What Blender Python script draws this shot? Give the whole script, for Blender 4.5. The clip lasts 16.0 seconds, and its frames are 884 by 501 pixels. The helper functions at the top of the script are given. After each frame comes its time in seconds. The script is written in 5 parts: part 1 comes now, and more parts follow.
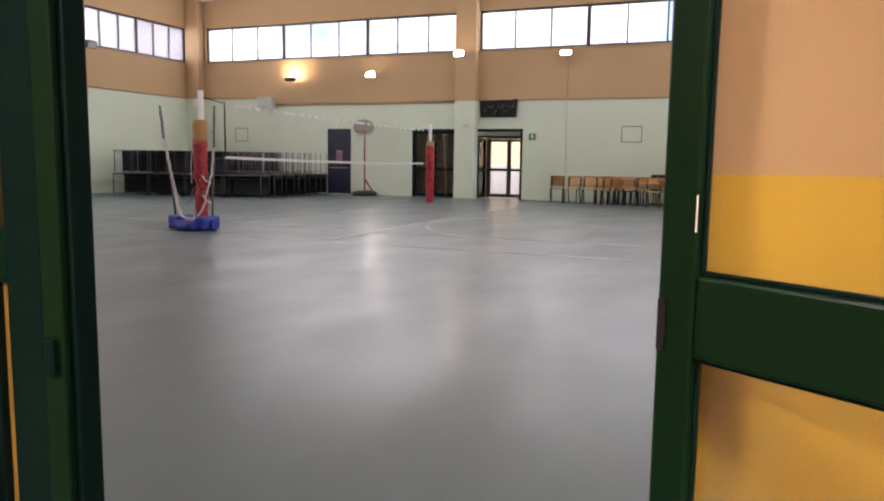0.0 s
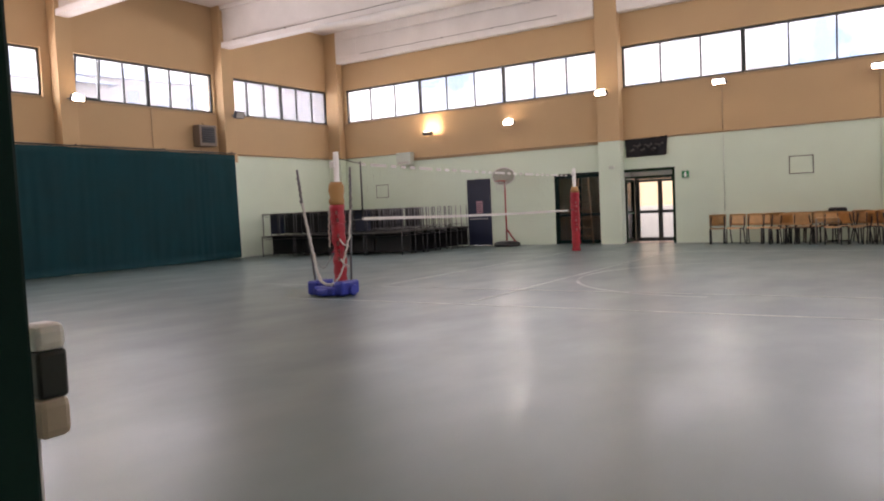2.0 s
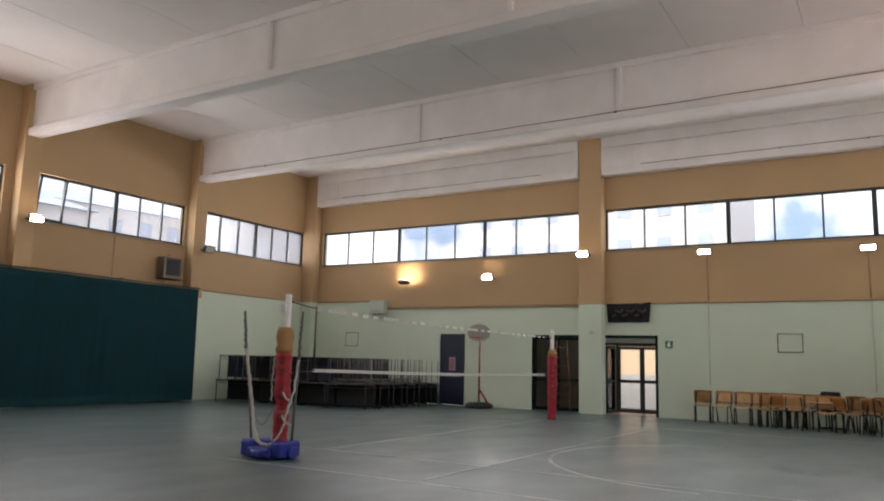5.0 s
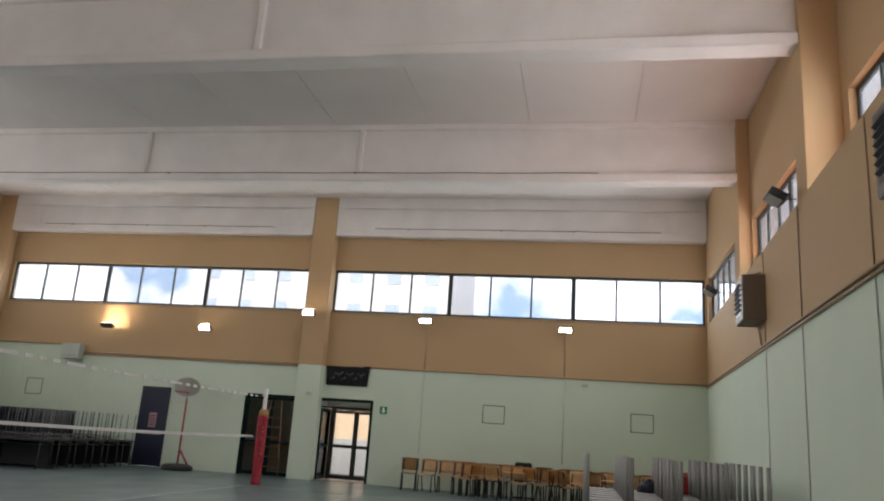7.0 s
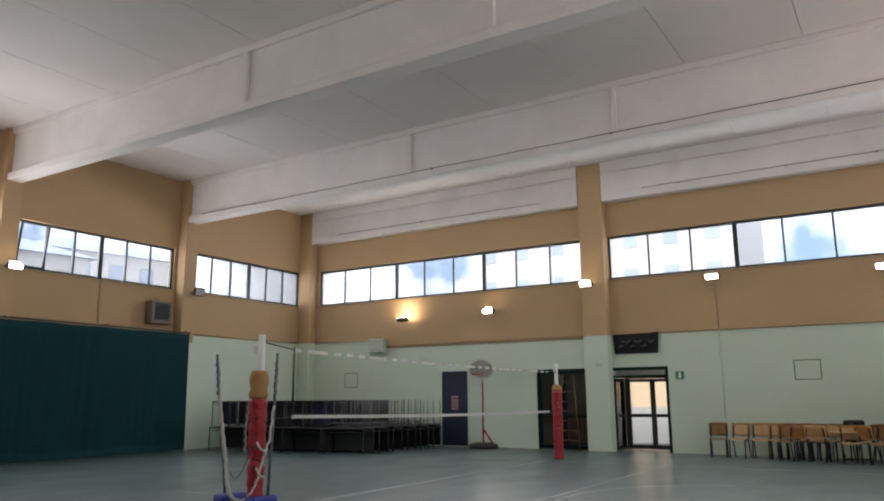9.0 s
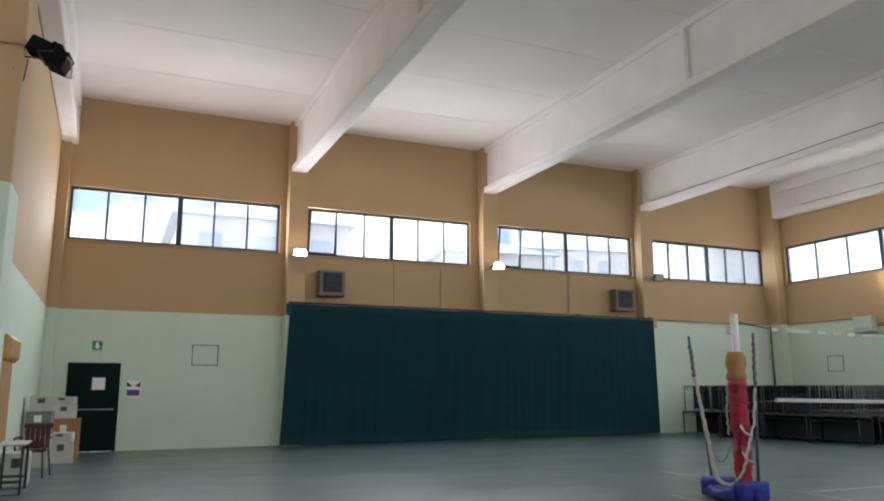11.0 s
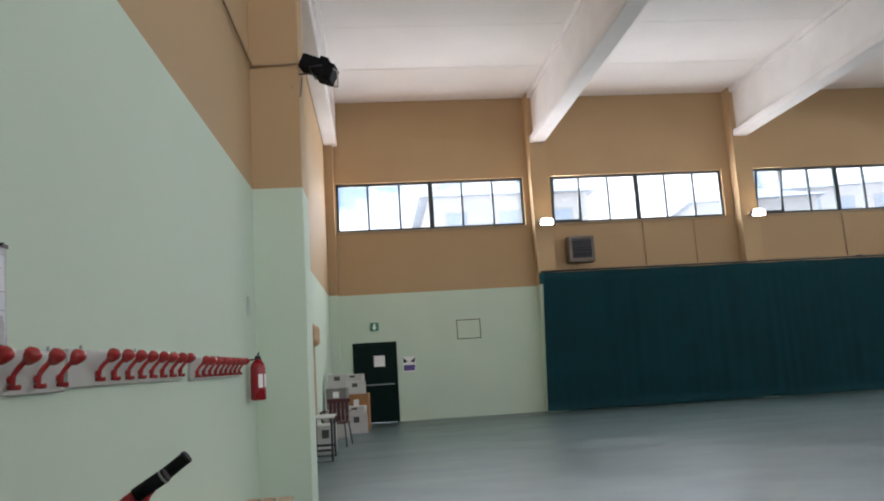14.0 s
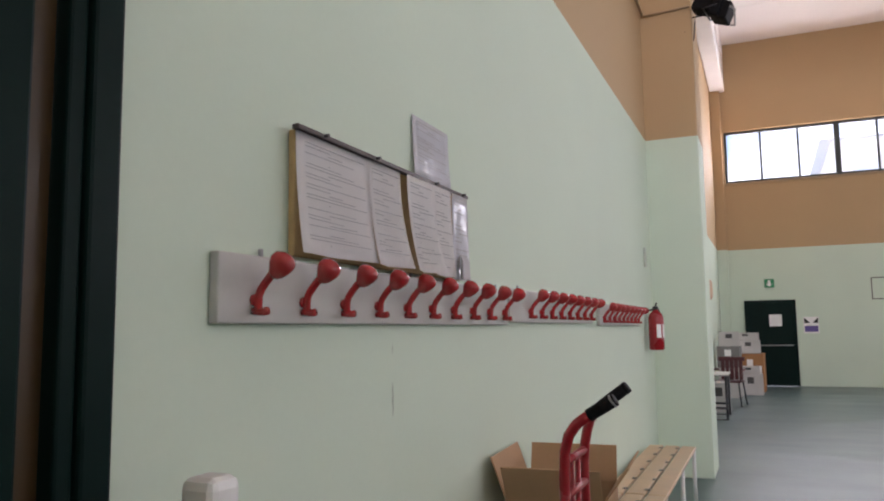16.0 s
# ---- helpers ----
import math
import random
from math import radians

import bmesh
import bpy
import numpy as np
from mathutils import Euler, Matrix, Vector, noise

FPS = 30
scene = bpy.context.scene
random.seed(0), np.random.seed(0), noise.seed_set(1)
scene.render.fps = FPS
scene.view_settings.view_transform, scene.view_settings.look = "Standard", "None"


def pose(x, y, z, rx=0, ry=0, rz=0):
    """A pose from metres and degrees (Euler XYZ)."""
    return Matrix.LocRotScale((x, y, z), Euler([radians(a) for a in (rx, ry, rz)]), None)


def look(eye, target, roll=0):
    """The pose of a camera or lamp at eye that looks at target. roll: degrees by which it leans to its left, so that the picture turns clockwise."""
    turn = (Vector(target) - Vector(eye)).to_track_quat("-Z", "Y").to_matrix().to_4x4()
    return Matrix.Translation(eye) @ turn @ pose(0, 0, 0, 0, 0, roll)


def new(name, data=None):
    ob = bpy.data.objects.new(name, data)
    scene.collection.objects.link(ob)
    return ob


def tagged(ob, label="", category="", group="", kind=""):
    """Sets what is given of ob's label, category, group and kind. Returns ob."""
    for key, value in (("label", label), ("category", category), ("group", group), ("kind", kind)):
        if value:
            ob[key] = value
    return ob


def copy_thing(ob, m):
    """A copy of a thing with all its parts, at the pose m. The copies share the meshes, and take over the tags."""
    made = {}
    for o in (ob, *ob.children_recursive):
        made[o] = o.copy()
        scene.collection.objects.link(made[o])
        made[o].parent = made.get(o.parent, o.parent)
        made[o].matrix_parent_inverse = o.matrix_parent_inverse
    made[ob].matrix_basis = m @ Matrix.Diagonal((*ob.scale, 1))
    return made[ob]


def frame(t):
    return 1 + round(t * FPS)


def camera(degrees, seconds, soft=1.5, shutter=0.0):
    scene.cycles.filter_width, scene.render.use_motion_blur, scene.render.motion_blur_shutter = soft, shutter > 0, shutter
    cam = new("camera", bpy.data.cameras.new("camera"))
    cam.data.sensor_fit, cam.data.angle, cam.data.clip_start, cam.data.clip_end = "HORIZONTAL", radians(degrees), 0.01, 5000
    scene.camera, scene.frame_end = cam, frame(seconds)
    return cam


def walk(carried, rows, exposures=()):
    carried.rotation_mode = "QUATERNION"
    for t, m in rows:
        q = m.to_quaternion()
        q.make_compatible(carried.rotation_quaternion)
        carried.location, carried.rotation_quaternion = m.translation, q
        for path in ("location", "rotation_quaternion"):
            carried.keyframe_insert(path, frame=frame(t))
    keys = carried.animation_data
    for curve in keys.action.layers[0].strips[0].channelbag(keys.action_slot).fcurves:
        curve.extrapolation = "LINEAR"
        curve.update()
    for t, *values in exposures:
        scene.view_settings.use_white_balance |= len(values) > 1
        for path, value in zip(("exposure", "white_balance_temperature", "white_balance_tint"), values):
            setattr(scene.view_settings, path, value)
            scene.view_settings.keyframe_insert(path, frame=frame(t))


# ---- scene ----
cam = camera(61.1, 16.0, soft=2.0)
PATH = [
    (0, (21.642, -1.537, 1.335), (20.891, 0.302, 1.096), 0.8),
    (0.5, (21.561, -1.298, 1.342), (20.746, 0.515, 1.117), -0.3),
    (1, (21.354, -1.034, 1.353), (20.439, 0.734, 1.155), -1.4),
    (1.5, (21.226, -0.803, 1.406), (20.153, 0.878, 1.263), -2.1),
    (2, (21.091, -0.58, 1.453), (20.001, 1.093, 1.341), -2.6),
    (2.5, (21.038, -0.289, 1.47), (19.972, 1.403, 1.448), -3.2),
    (3, (21.067, -0.088, 1.537), (19.979, 1.587, 1.641), -1.9),
    (5.5, (20.548, 0.805, 1.559), (19.562, 2.510, 1.903), 3.5),
    (6, (20.532, 0.906, 1.558), (19.687, 2.668, 1.987), 4.9),
    (6.5, (20.564, 1.038, 1.572), (19.958, 2.886, 2.035), 4.5),
    (7, (20.607, 1.217, 1.562), (20.224, 3.120, 2.041), 4.0),
    (7.5, (20.595, 1.342, 1.584), (20.338, 3.259, 2.094), 3.7),
    (8, (20.571, 1.450, 1.623), (20.243, 3.360, 2.117), 2.1),
    (8.5, (20.533, 1.523, 1.618), (19.856, 3.356, 2.044), 1.0),
    (9, (20.497, 1.589, 1.597), (19.451, 3.249, 1.983), -0.4),
    (9.5, (20.482, 1.576, 1.548), (19.134, 3.009, 1.907), 0.3),
    (10, (20.431, 1.590, 1.536), (18.847, 2.757, 1.892), 0.1),
    (12.5, (20.393, 1.205, 1.527), (18.476, 1.684, 1.838), -1.4),
    (13, (20.385, 1.178, 1.518), (18.438, 1.531, 1.811), -2.8),
    (13.5, (20.406, 1.188, 1.522), (18.446, 1.465, 1.813), -3.5),
    (14, (20.401, 1.225, 1.524), (18.431, 1.409, 1.815), -3.5),
    (14.5, (20.371, 1.239, 1.515), (18.393, 1.242, 1.811), -2.8),
    (15, (20.376, 1.206, 1.487), (18.424, 0.87, 1.766), -1.8),
    (15.5, (20.42, 1.149, 1.472), (18.533, 0.531, 1.713), -1.0),
    (16, (20.506, 1.064, 1.474), (18.679, 0.278, 1.687), -0.8),
]
walk(cam, [(t, look(e, g, r)) for t, e, g, r in PATH], [(0.0, 1.90, 6700, 25), (1.7, 2.02, 6800, 25), (2.5, 1.44, 7000, 27), (3.0, 1.43, 7000, 27), (5.5, 1.24, 6600, 15), (9.0, 1.25, 6300, 13), (10.0, 1.40, 6100, 10), (12.5, 1.52, 6100, 10), (14.5, 1.55, 6150, 12), (16.0, 1.86, 6350, 22)])

# ---- world, sun and exposure ----
world = bpy.data.worlds.new("sky")
scene.world = world
world.use_nodes = True
wn = world.node_tree.nodes
wl = world.node_tree.links
sky = wn.new("ShaderNodeTexSky")
sky.sky_type = 'NISHITA'
sky.sun_disc = False
sky.sun_elevation = radians(38)
sky.sun_rotation = radians(200)
sky.air_density = 1.0
sky.dust_density = 3.0
wn["Background"].inputs["Strength"].default_value = 0.10
# broken cloud over the blue
way = wn.new("ShaderNodeTexCoord")
puff = wn.new("ShaderNodeTexNoise")
puff.inputs["Scale"].default_value = 7.0
puff.inputs["Detail"].default_value = 5
wl.new(way.outputs["Generated"], puff.inputs["Vector"])
cover = wn.new("ShaderNodeMapRange")
cover.inputs["From Min"].default_value = 0.40
cover.inputs["From Max"].default_value = 0.56
wl.new(puff.outputs["Fac"], cover.inputs["Value"])
blue = wn.new("ShaderNodeMix")
blue.data_type = 'RGBA'
blue.blend_type = 'MULTIPLY'
blue.inputs["Factor"].default_value = 1.0
blue.inputs["B"].default_value = (0.55, 0.66, 0.78, 1)
wl.new(sky.outputs[0], blue.inputs["A"])
cloud = wn.new("ShaderNodeMix")
cloud.data_type = 'RGBA'
cloud.inputs["B"].default_value = (9.0, 9.1, 9.4, 1)
wl.new(cover.outputs[0], cloud.inputs["Factor"])
wl.new(blue.outputs["Result"], cloud.inputs["A"])
wl.new(cloud.outputs["Result"], wn["Background"].inputs[0])
sun = new("sun", bpy.data.lights.new("sun", 'SUN'))
sun.data.energy = 1.5
sun.data.angle = radians(12)
sun.data.color = (1.0, 0.95, 0.88)
sun.matrix_world = look((0, 0, 0), (0.05, 0.7, -0.72))

# sky light in the window openings, in place of the open sky
def skylight(eye, target, wide, watts, tint=(0.93, 0.97, 1.0)):
    lamp = new("window_skylight", bpy.data.lights.new("window_skylight", 'AREA'))
    lamp.data.shape = 'RECTANGLE'
    lamp.data.size, lamp.data.size_y = wide, 1.25
    lamp.data.energy = watts
    lamp.data.color = tint
    lamp.matrix_world = look(eye, target)


for yw, watts in ((2.91, 86), (8.86, 94), (14.93, 60), (20.9, 50)):
    skylight((-0.2, yw, 5.85), (5, yw, 5.75), 5.0, watts)
    skylight((24.24, yw, 5.85), (19, yw, 5.75), 5.0, watts * 0.88)
# and warm lamps added there, as if from sunlit ground, to tint the ceiling
for yw, watts in ((2.91, 26), (8.86, 21), (14.93, 10), (20.9, 5)):
    skylight((-0.05, yw, 5.75), (3, yw, 8.9), 5.0, watts, (1.0, 0.78, 0.70))
    skylight((24.17, yw, 5.75), (21.12, yw, 8.9), 5.0, watts * (2.2 if 14 < yw < 18 else 0.6), (1.0, 0.55, 0.41))
for xw in (6.3, 18.35):
    skylight((xw, 24.0, 5.85), (xw, 19, 5.6), 11.0, 112)

# ---- plan ----
XR, YF = 24.04, 23.8          # inner faces of the east and north walls; west and south are 0
BORDER, SILL, HEAD, CEIL = 3.42, 5.16, 6.53, 8.86
BEAMS = (5.95, 11.9, 17.85)
BEAM_Z = 7.40
DOOR_X0, DOOR_X1, DOOR_Z = 19.53, 21.60, 2.5


# ---- materials ----
def mat(name, colour, rough=0.6, metal=0.0, vary=0.06, scale=3.0, bump=0.05, fine=60.0, spec=0.5, coat=0.0):
    """A surface with stains at a large scale and grain at a small one."""
    m = bpy.data.materials.new(name)
    m.use_nodes = True
    n, l = m.node_tree.nodes, m.node_tree.links
    b = n["Principled BSDF"]
    co = n.new("ShaderNodeTexCoord")
    big = n.new("ShaderNodeTexNoise")
    big.inputs["Scale"].default_value = scale
    big.inputs["Detail"].default_value = 6
    small = n.new("ShaderNodeTexNoise")
    small.inputs["Scale"].default_value = fine
    small.inputs["Detail"].default_value = 3
    l.new(co.outputs["Object"], big.inputs["Vector"])
    l.new(co.outputs["Object"], small.inputs["Vector"])
    mix = n.new("ShaderNodeMath")
    mix.operation = 'MULTIPLY_ADD'
    mix.inputs[1].default_value = 0.3
    l.new(small.outputs["Fac"], mix.inputs[0])
    l.new(big.outputs["Fac"], mix.inputs[2])
    info = n.new("ShaderNodeObjectInfo")
    add = n.new("ShaderNodeMath")
    add.operation = 'MULTIPLY_ADD'
    add.inputs[1].default_value = 0.25
    l.new(info.outputs["Random"], add.inputs[0])
    l.new(mix.outputs[0], add.inputs[2])
    ramp = n.new("ShaderNodeMapRange")
    ramp.inputs["From Min"].default_value = 0.35
    ramp.inputs["From Max"].default_value = 1.15
    ramp.inputs["To Min"].default_value = 1.0 - vary
    ramp.inputs["To Max"].default_value = 1.0 + vary
    l.new(add.outputs[0], ramp.inputs["Value"])
    tint = n.new("ShaderNodeVectorMath")
    tint.operation = 'SCALE'
    tint.inputs[0].default_value = colour
    l.new(ramp.outputs[0], tint.inputs["Scale"])
    l.new(tint.outputs[0], b.inputs["Base Color"])
    rr = n.new("ShaderNodeMapRange")
    rr.inputs["To Min"].default_value = max(rough - 0.08, 0.03)
    rr.inputs["To Max"].default_value = min(rough + 0.08, 1.0)
    l.new(big.outputs["Fac"], rr.inputs["Value"])
    l.new(rr.outputs[0], b.inputs["Roughness"])
    b.inputs["Metallic"].default_value = metal
    b.inputs["Specular IOR Level"].default_value = spec
    b.inputs["Coat Weight"].default_value = coat
    if bump:
        bp = n.new("ShaderNodeBump")
        bp.inputs["Strength"].default_value = bump
        bp.inputs["Distance"].default_value = 0.01
        l.new(mix.outputs[0], bp.inputs["Height"])
        l.new(bp.outputs[0], b.inputs["Normal"])
    return m


def emitter(name, colour, strength):
    m = bpy.data.materials.new(name)
    m.use_nodes = True
    b = m.node_tree.nodes["Principled BSDF"]
    b.inputs["Base Color"].default_value = (0.8, 0.8, 0.8, 1)
    b.inputs["Emission Color"].default_value = (*colour, 1)
    b.inputs["Emission Strength"].default_value = strength
    return m


def glass(name, rough=0.0, colour=(0.95, 0.97, 0.97)):
    m = bpy.data.materials.new(name)
    m.use_nodes = True
    n, l = m.node_tree.nodes, m.node_tree.links
    n.remove(n["Principled BSDF"])
    tr = n.new("ShaderNodeBsdfTransparent")
    tr.inputs[0].default_value = (*colour, 1)
    gl = n.new("ShaderNodeBsdfGlossy")
    gl.inputs["Roughness"].default_value = rough
    fr = n.new("ShaderNodeFresnel")
    mx = n.new("ShaderNodeMixShader")
    l.new(fr.outputs[0], mx.inputs[0])
    l.new(tr.outputs[0], mx.inputs[1])
    l.new(gl.outputs[0], mx.inputs[2])
    l.new(mx.outputs[0], n["Material Output"].inputs["Surface"])
    return m


def dusty_glass(name, haze):
    """Glass with an uneven translucent white mixed in, which veils the view in haze."""
    m = glass(name, 0.1, (0.95, 0.96, 0.97))
    n, l = m.node_tree.nodes, m.node_tree.links
    out = n["Material Output"]
    old = out.inputs["Surface"].links[0].from_socket
    tl = n.new("ShaderNodeBsdfTranslucent")
    tl.inputs[0].default_value = (0.93, 0.95, 1.0, 1)
    co = n.new("ShaderNodeTexCoord")
    nz = n.new("ShaderNodeTexNoise")
    nz.inputs["Scale"].default_value = 1.1
    nz.inputs["Detail"].default_value = 4
    l.new(co.outputs["Object"], nz.inputs["Vector"])
    info = n.new("ShaderNodeObjectInfo")
    sm = n.new("ShaderNodeMath")
    sm.operation = 'MULTIPLY_ADD'
    sm.inputs[1].default_value = 0.5
    l.new(info.outputs["Random"], sm.inputs[0])
    l.new(nz.outputs["Fac"], sm.inputs[2])
    rg = n.new("ShaderNodeMapRange")
    rg.inputs["From Min"].default_value = 0.3
    rg.inputs["From Max"].default_value = 1.2
    rg.inputs["To Min"].default_value = haze * 0.5
    rg.inputs["To Max"].default_value = haze * 1.6
    l.new(sm.outputs[0], rg.inputs["Value"])
    mx = n.new("ShaderNodeMixShader")
    l.new(rg.outputs[0], mx.inputs[0])
    l.new(old, mx.inputs[1])
    l.new(tl.outputs[0], mx.inputs[2])
    l.new(mx.outputs[0], out.inputs["Surface"])
    return m


def two_tone(name, low, high, border, vary=0.05):
    """Wall paint in two colours that meet at a height, with faint vertical streaks."""
    m = mat(name, (1, 1, 1), rough=0.8, spec=0.3, vary=vary, scale=0.9, bump=0.06, fine=45)
    n, l = m.node_tree.nodes, m.node_tree.links
    geo = n.new("ShaderNodeNewGeometry")
    sep = n.new("ShaderNodeSeparateXYZ")
    l.new(geo.outputs["Position"], sep.inputs[0])
    gt = n.new("ShaderNodeMath")
    gt.operation = 'GREATER_THAN'
    gt.inputs[1].default_value = border
    l.new(sep.outputs["Z"], gt.inputs[0])
    mx = n.new("ShaderNodeMix")
    mx.data_type = 'RGBA'
    mx.inputs["A"].default_value = (*low, 1)
    mx.inputs["B"].default_value = (*high, 1)
    l.new(gt.outputs[0], mx.inputs["Factor"])
    for node in n:
        if node.type == 'VECT_MATH':
            l.new(mx.outputs["Result"], node.inputs[0])
    return m


def floor_material():
    """Worn vinyl: broad cloudy tone and scuffed gloss."""
    m = bpy.data.materials.new("vinyl_floor")
    m.use_nodes = True
    n, l = m.node_tree.nodes, m.node_tree.links
    b = n["Principled BSDF"]
    co = n.new("ShaderNodeTexCoord")

    def noise_at(scale, detail, stretch=(1, 1, 1)):
        mp = n.new("ShaderNodeMapping")
        mp.inputs["Scale"].default_value = stretch
        nz = n.new("ShaderNodeTexNoise")
        nz.inputs["Scale"].default_value = scale
        nz.inputs["Detail"].default_value = detail
        l.new(co.outputs["Object"], mp.inputs[0])
        l.new(mp.outputs[0], nz.inputs["Vector"])
        return nz
    cloud, patch = noise_at(0.28, 3), noise_at(1.1, 3.5, (1.0, 0.55, 1.0))
    sm = n.new("ShaderNodeMath")
    sm.operation = 'MULTIPLY_ADD'
    sm.inputs[1].default_value = 0.4
    l.new(patch.outputs["Fac"], sm.inputs[0])
    l.new(cloud.outputs["Fac"], sm.inputs[2])
    mx = n.new("ShaderNodeMix")
    mx.data_type = 'RGBA'
    mx.inputs["A"].default_value = (0.080, 0.120, 0.122, 1)
    mx.inputs["B"].default_value = (0.106, 0.152, 0.151, 1)
    l.new(sm.outputs[0], mx.inputs["Factor"])
    l.new(mx.outputs["Result"], b.inputs["Base Color"])
    rr = n.new("ShaderNodeMapRange")
    rr.inputs["From Min"].default_value = 0.3
    rr.inputs["From Max"].default_value = 0.7
    rr.inputs["To Min"].default_value = 0.285
    rr.inputs["To Max"].default_value = 0.40
    l.new(patch.outputs["Fac"], rr.inputs["Value"])
    l.new(rr.outputs[0], b.inputs["Roughness"])
    b.inputs["Specular IOR Level"].default_value = 0.42
    return m


PALE, OCHRE = (0.61, 0.71, 0.585), (0.485, 0.335, 0.185)
M_wall = two_tone("hall_paint", PALE, OCHRE, BORDER)
M_wall_hi = two_tone("hall_paint_high_border", PALE, OCHRE, 3.70)
M_floor = floor_material()
def worn_line(name, paint, under):
    """Court paint that has rubbed through to the floor in patches."""
    m = mat(name, paint, rough=0.4, vary=0.15, scale=4, bump=0.02)
    n, l = m.node_tree.nodes, m.node_tree.links
    co = n.new("ShaderNodeTexCoord")
    wear = n.new("ShaderNodeTexNoise")
    wear.inputs["Scale"].default_value = 0.9
    wear.inputs["Detail"].default_value = 7
    wear.inputs["Roughness"].default_value = 0.65
    l.new(co.outputs["Object"], wear.inputs["Vector"])
    rg = n.new("ShaderNodeMapRange")
    rg.inputs["From Min"].default_value = 0.36
    rg.inputs["From Max"].default_value = 0.58
    rg.inputs["To Min"].default_value = 0.25
    l.new(wear.outputs["Fac"], rg.inputs["Value"])
    mx = n.new("ShaderNodeMix")
    mx.data_type = 'RGBA'
    mx.inputs["B"].default_value = (*paint, 1)
    mx.inputs["A"].default_value = (*under, 1)
    l.new(rg.outputs[0], mx.inputs["Factor"])
    l.new(mx.outputs["Result"], n["Principled BSDF"].inputs["Base Color"])
    return m


M_ceil = mat("white_ceiling", (0.74, 0.70, 0.67), rough=0.85, vary=0.09, scale=0.5, bump=0.1, fine=30)
M_line = worn_line("court_line", (0.50, 0.53, 0.51), (0.105, 0.150, 0.150))
M_beam = mat("white_concrete", (0.74, 0.705, 0.68), rough=0.8, vary=0.13, scale=1.1, bump=0.18, fine=35)
M_frame = mat("dark_window_frame", (0.02, 0.028, 0.026), rough=0.45, vary=0.15)
M_glass = glass("clear_glass")
M_hazy = dusty_glass("dusty_glass", 0.020)
M_conduit = mat("conduit_paint", (0.38, 0.27, 0.16), rough=0.6, vary=0.12)
M_shadeline = mat("dusty_dark_cable", (0.16, 0.14, 0.12), rough=0.7, vary=0.2)
M_ladder = mat("brown_ladder_paint", (0.16, 0.085, 0.04), rough=0.5, vary=0.2)
M_doorgreen = mat("dark_green_enamel", (0.0035, 0.02, 0.0075), rough=0.36, vary=0.2, scale=5, bump=0.03, spec=0.15)
M_corr = two_tone("corridor_paint", (0.72, 0.42, 0.055), (0.60, 0.37, 0.19), 1.32)
M_curtain = mat("teal_curtain", (0.002, 0.060, 0.076), rough=0.85, vary=0.2, scale=1.5, bump=0.2, fine=150)
M_white = mat("white_plastic", (0.75, 0.75, 0.73), rough=0.45)
M_black = mat("black_plastic", (0.012, 0.012, 0.013), rough=0.4, vary=0.2)
M_steel = mat("grey_steel", (0.33, 0.335, 0.33), rough=0.45, metal=0.2, vary=0.15)
M_darksteel = mat("dark_steel", (0.03, 0.032, 0.036), rough=0.4, metal=0.3, vary=0.2)
M_red = mat("red_enamel", (0.30, 0.012, 0.018), rough=0.28, vary=0.12)
M_hook = mat("red_hook_plastic", (0.37, 0.020, 0.022), rough=0.13, vary=0.08, bump=0.01, coat=0.5)
M_redpad = mat("red_vinyl_pad", (0.33, 0.013, 0.026), rough=0.45, vary=0.2, scale=6, bump=0.15)
M_padprint = mat("worn_pad_print", (0.50, 0.26, 0.25), rough=0.6, vary=0.3)
M_tan = mat("tan_foam", (0.36, 0.20, 0.075), rough=0.8, vary=0.2)
M_blue = mat("blue_plastic", (0.02, 0.035, 0.30), rough=0.4, vary=0.2)
M_ply = mat("beech_plywood", (0.62, 0.39, 0.19), rough=0.45, vary=0.22, scale=6)
M_wood = mat("pine_slat", (0.56, 0.40, 0.25), rough=0.5, vary=0.15, scale=5)
M_card = mat("cardboard", (0.40, 0.245, 0.13), rough=0.85, vary=0.12, scale=4, bump=0.1)
M_paper = mat("paper", (0.86, 0.84, 0.83), rough=0.7, vary=0.04)
M_ink = mat("grey_print", (0.50, 0.49, 0.50), rough=0.8)
M_grey = mat("grey_laminate", (0.44, 0.43, 0.40), rough=0.5, vary=0.08)
M_darktop = mat("dark_table_top", (0.06, 0.057, 0.054), rough=0.45, vary=0.2)
M_navy = mat("navy_door", (0.012, 0.018, 0.045), rough=0.45, vary=0.15)
M_signgreen = mat("sign_green", (0.01, 0.22, 0.09), rough=0.4)
M_banner = mat("dark_banner", (0.03, 0.03, 0.034), rough=0.7, vary=0.3, scale=3)
M_net = mat("black_net_cord", (0.02, 0.02, 0.02), rough=0.8)
M_rope = mat("white_webbing", (0.54, 0.53, 0.50), rough=0.8, vary=0.15)
M_louvre = mat("louvre_blue_grey", (0.028, 0.030, 0.042), rough=0.5, vary=0.15)
M_heater = mat("heater_beige", (0.155, 0.120, 0.092), rough=0.5, vary=0.1)
M_lamp = emitter("lamp_glow", (1.0, 0.93, 0.80), 60.0)
M_lampwarm = emitter("lamp_glow_warm", (1.0, 0.80, 0.54), 75.0)
M_midsteel = mat("worn_grey_tube", (0.13, 0.132, 0.14), rough=0.4, metal=0.3, vary=0.2)
M_tubedark = mat("dark_table_tube", (0.045, 0.045, 0.05), rough=0.45, metal=0.2, vary=0.3)
M_amber = mat("amber_panel", (0.34, 0.20, 0.04), rough=0.35, vary=0.15)
M_darkamber = mat("dark_amber_panel", (0.05, 0.026, 0.006), rough=0.35, vary=0.15)
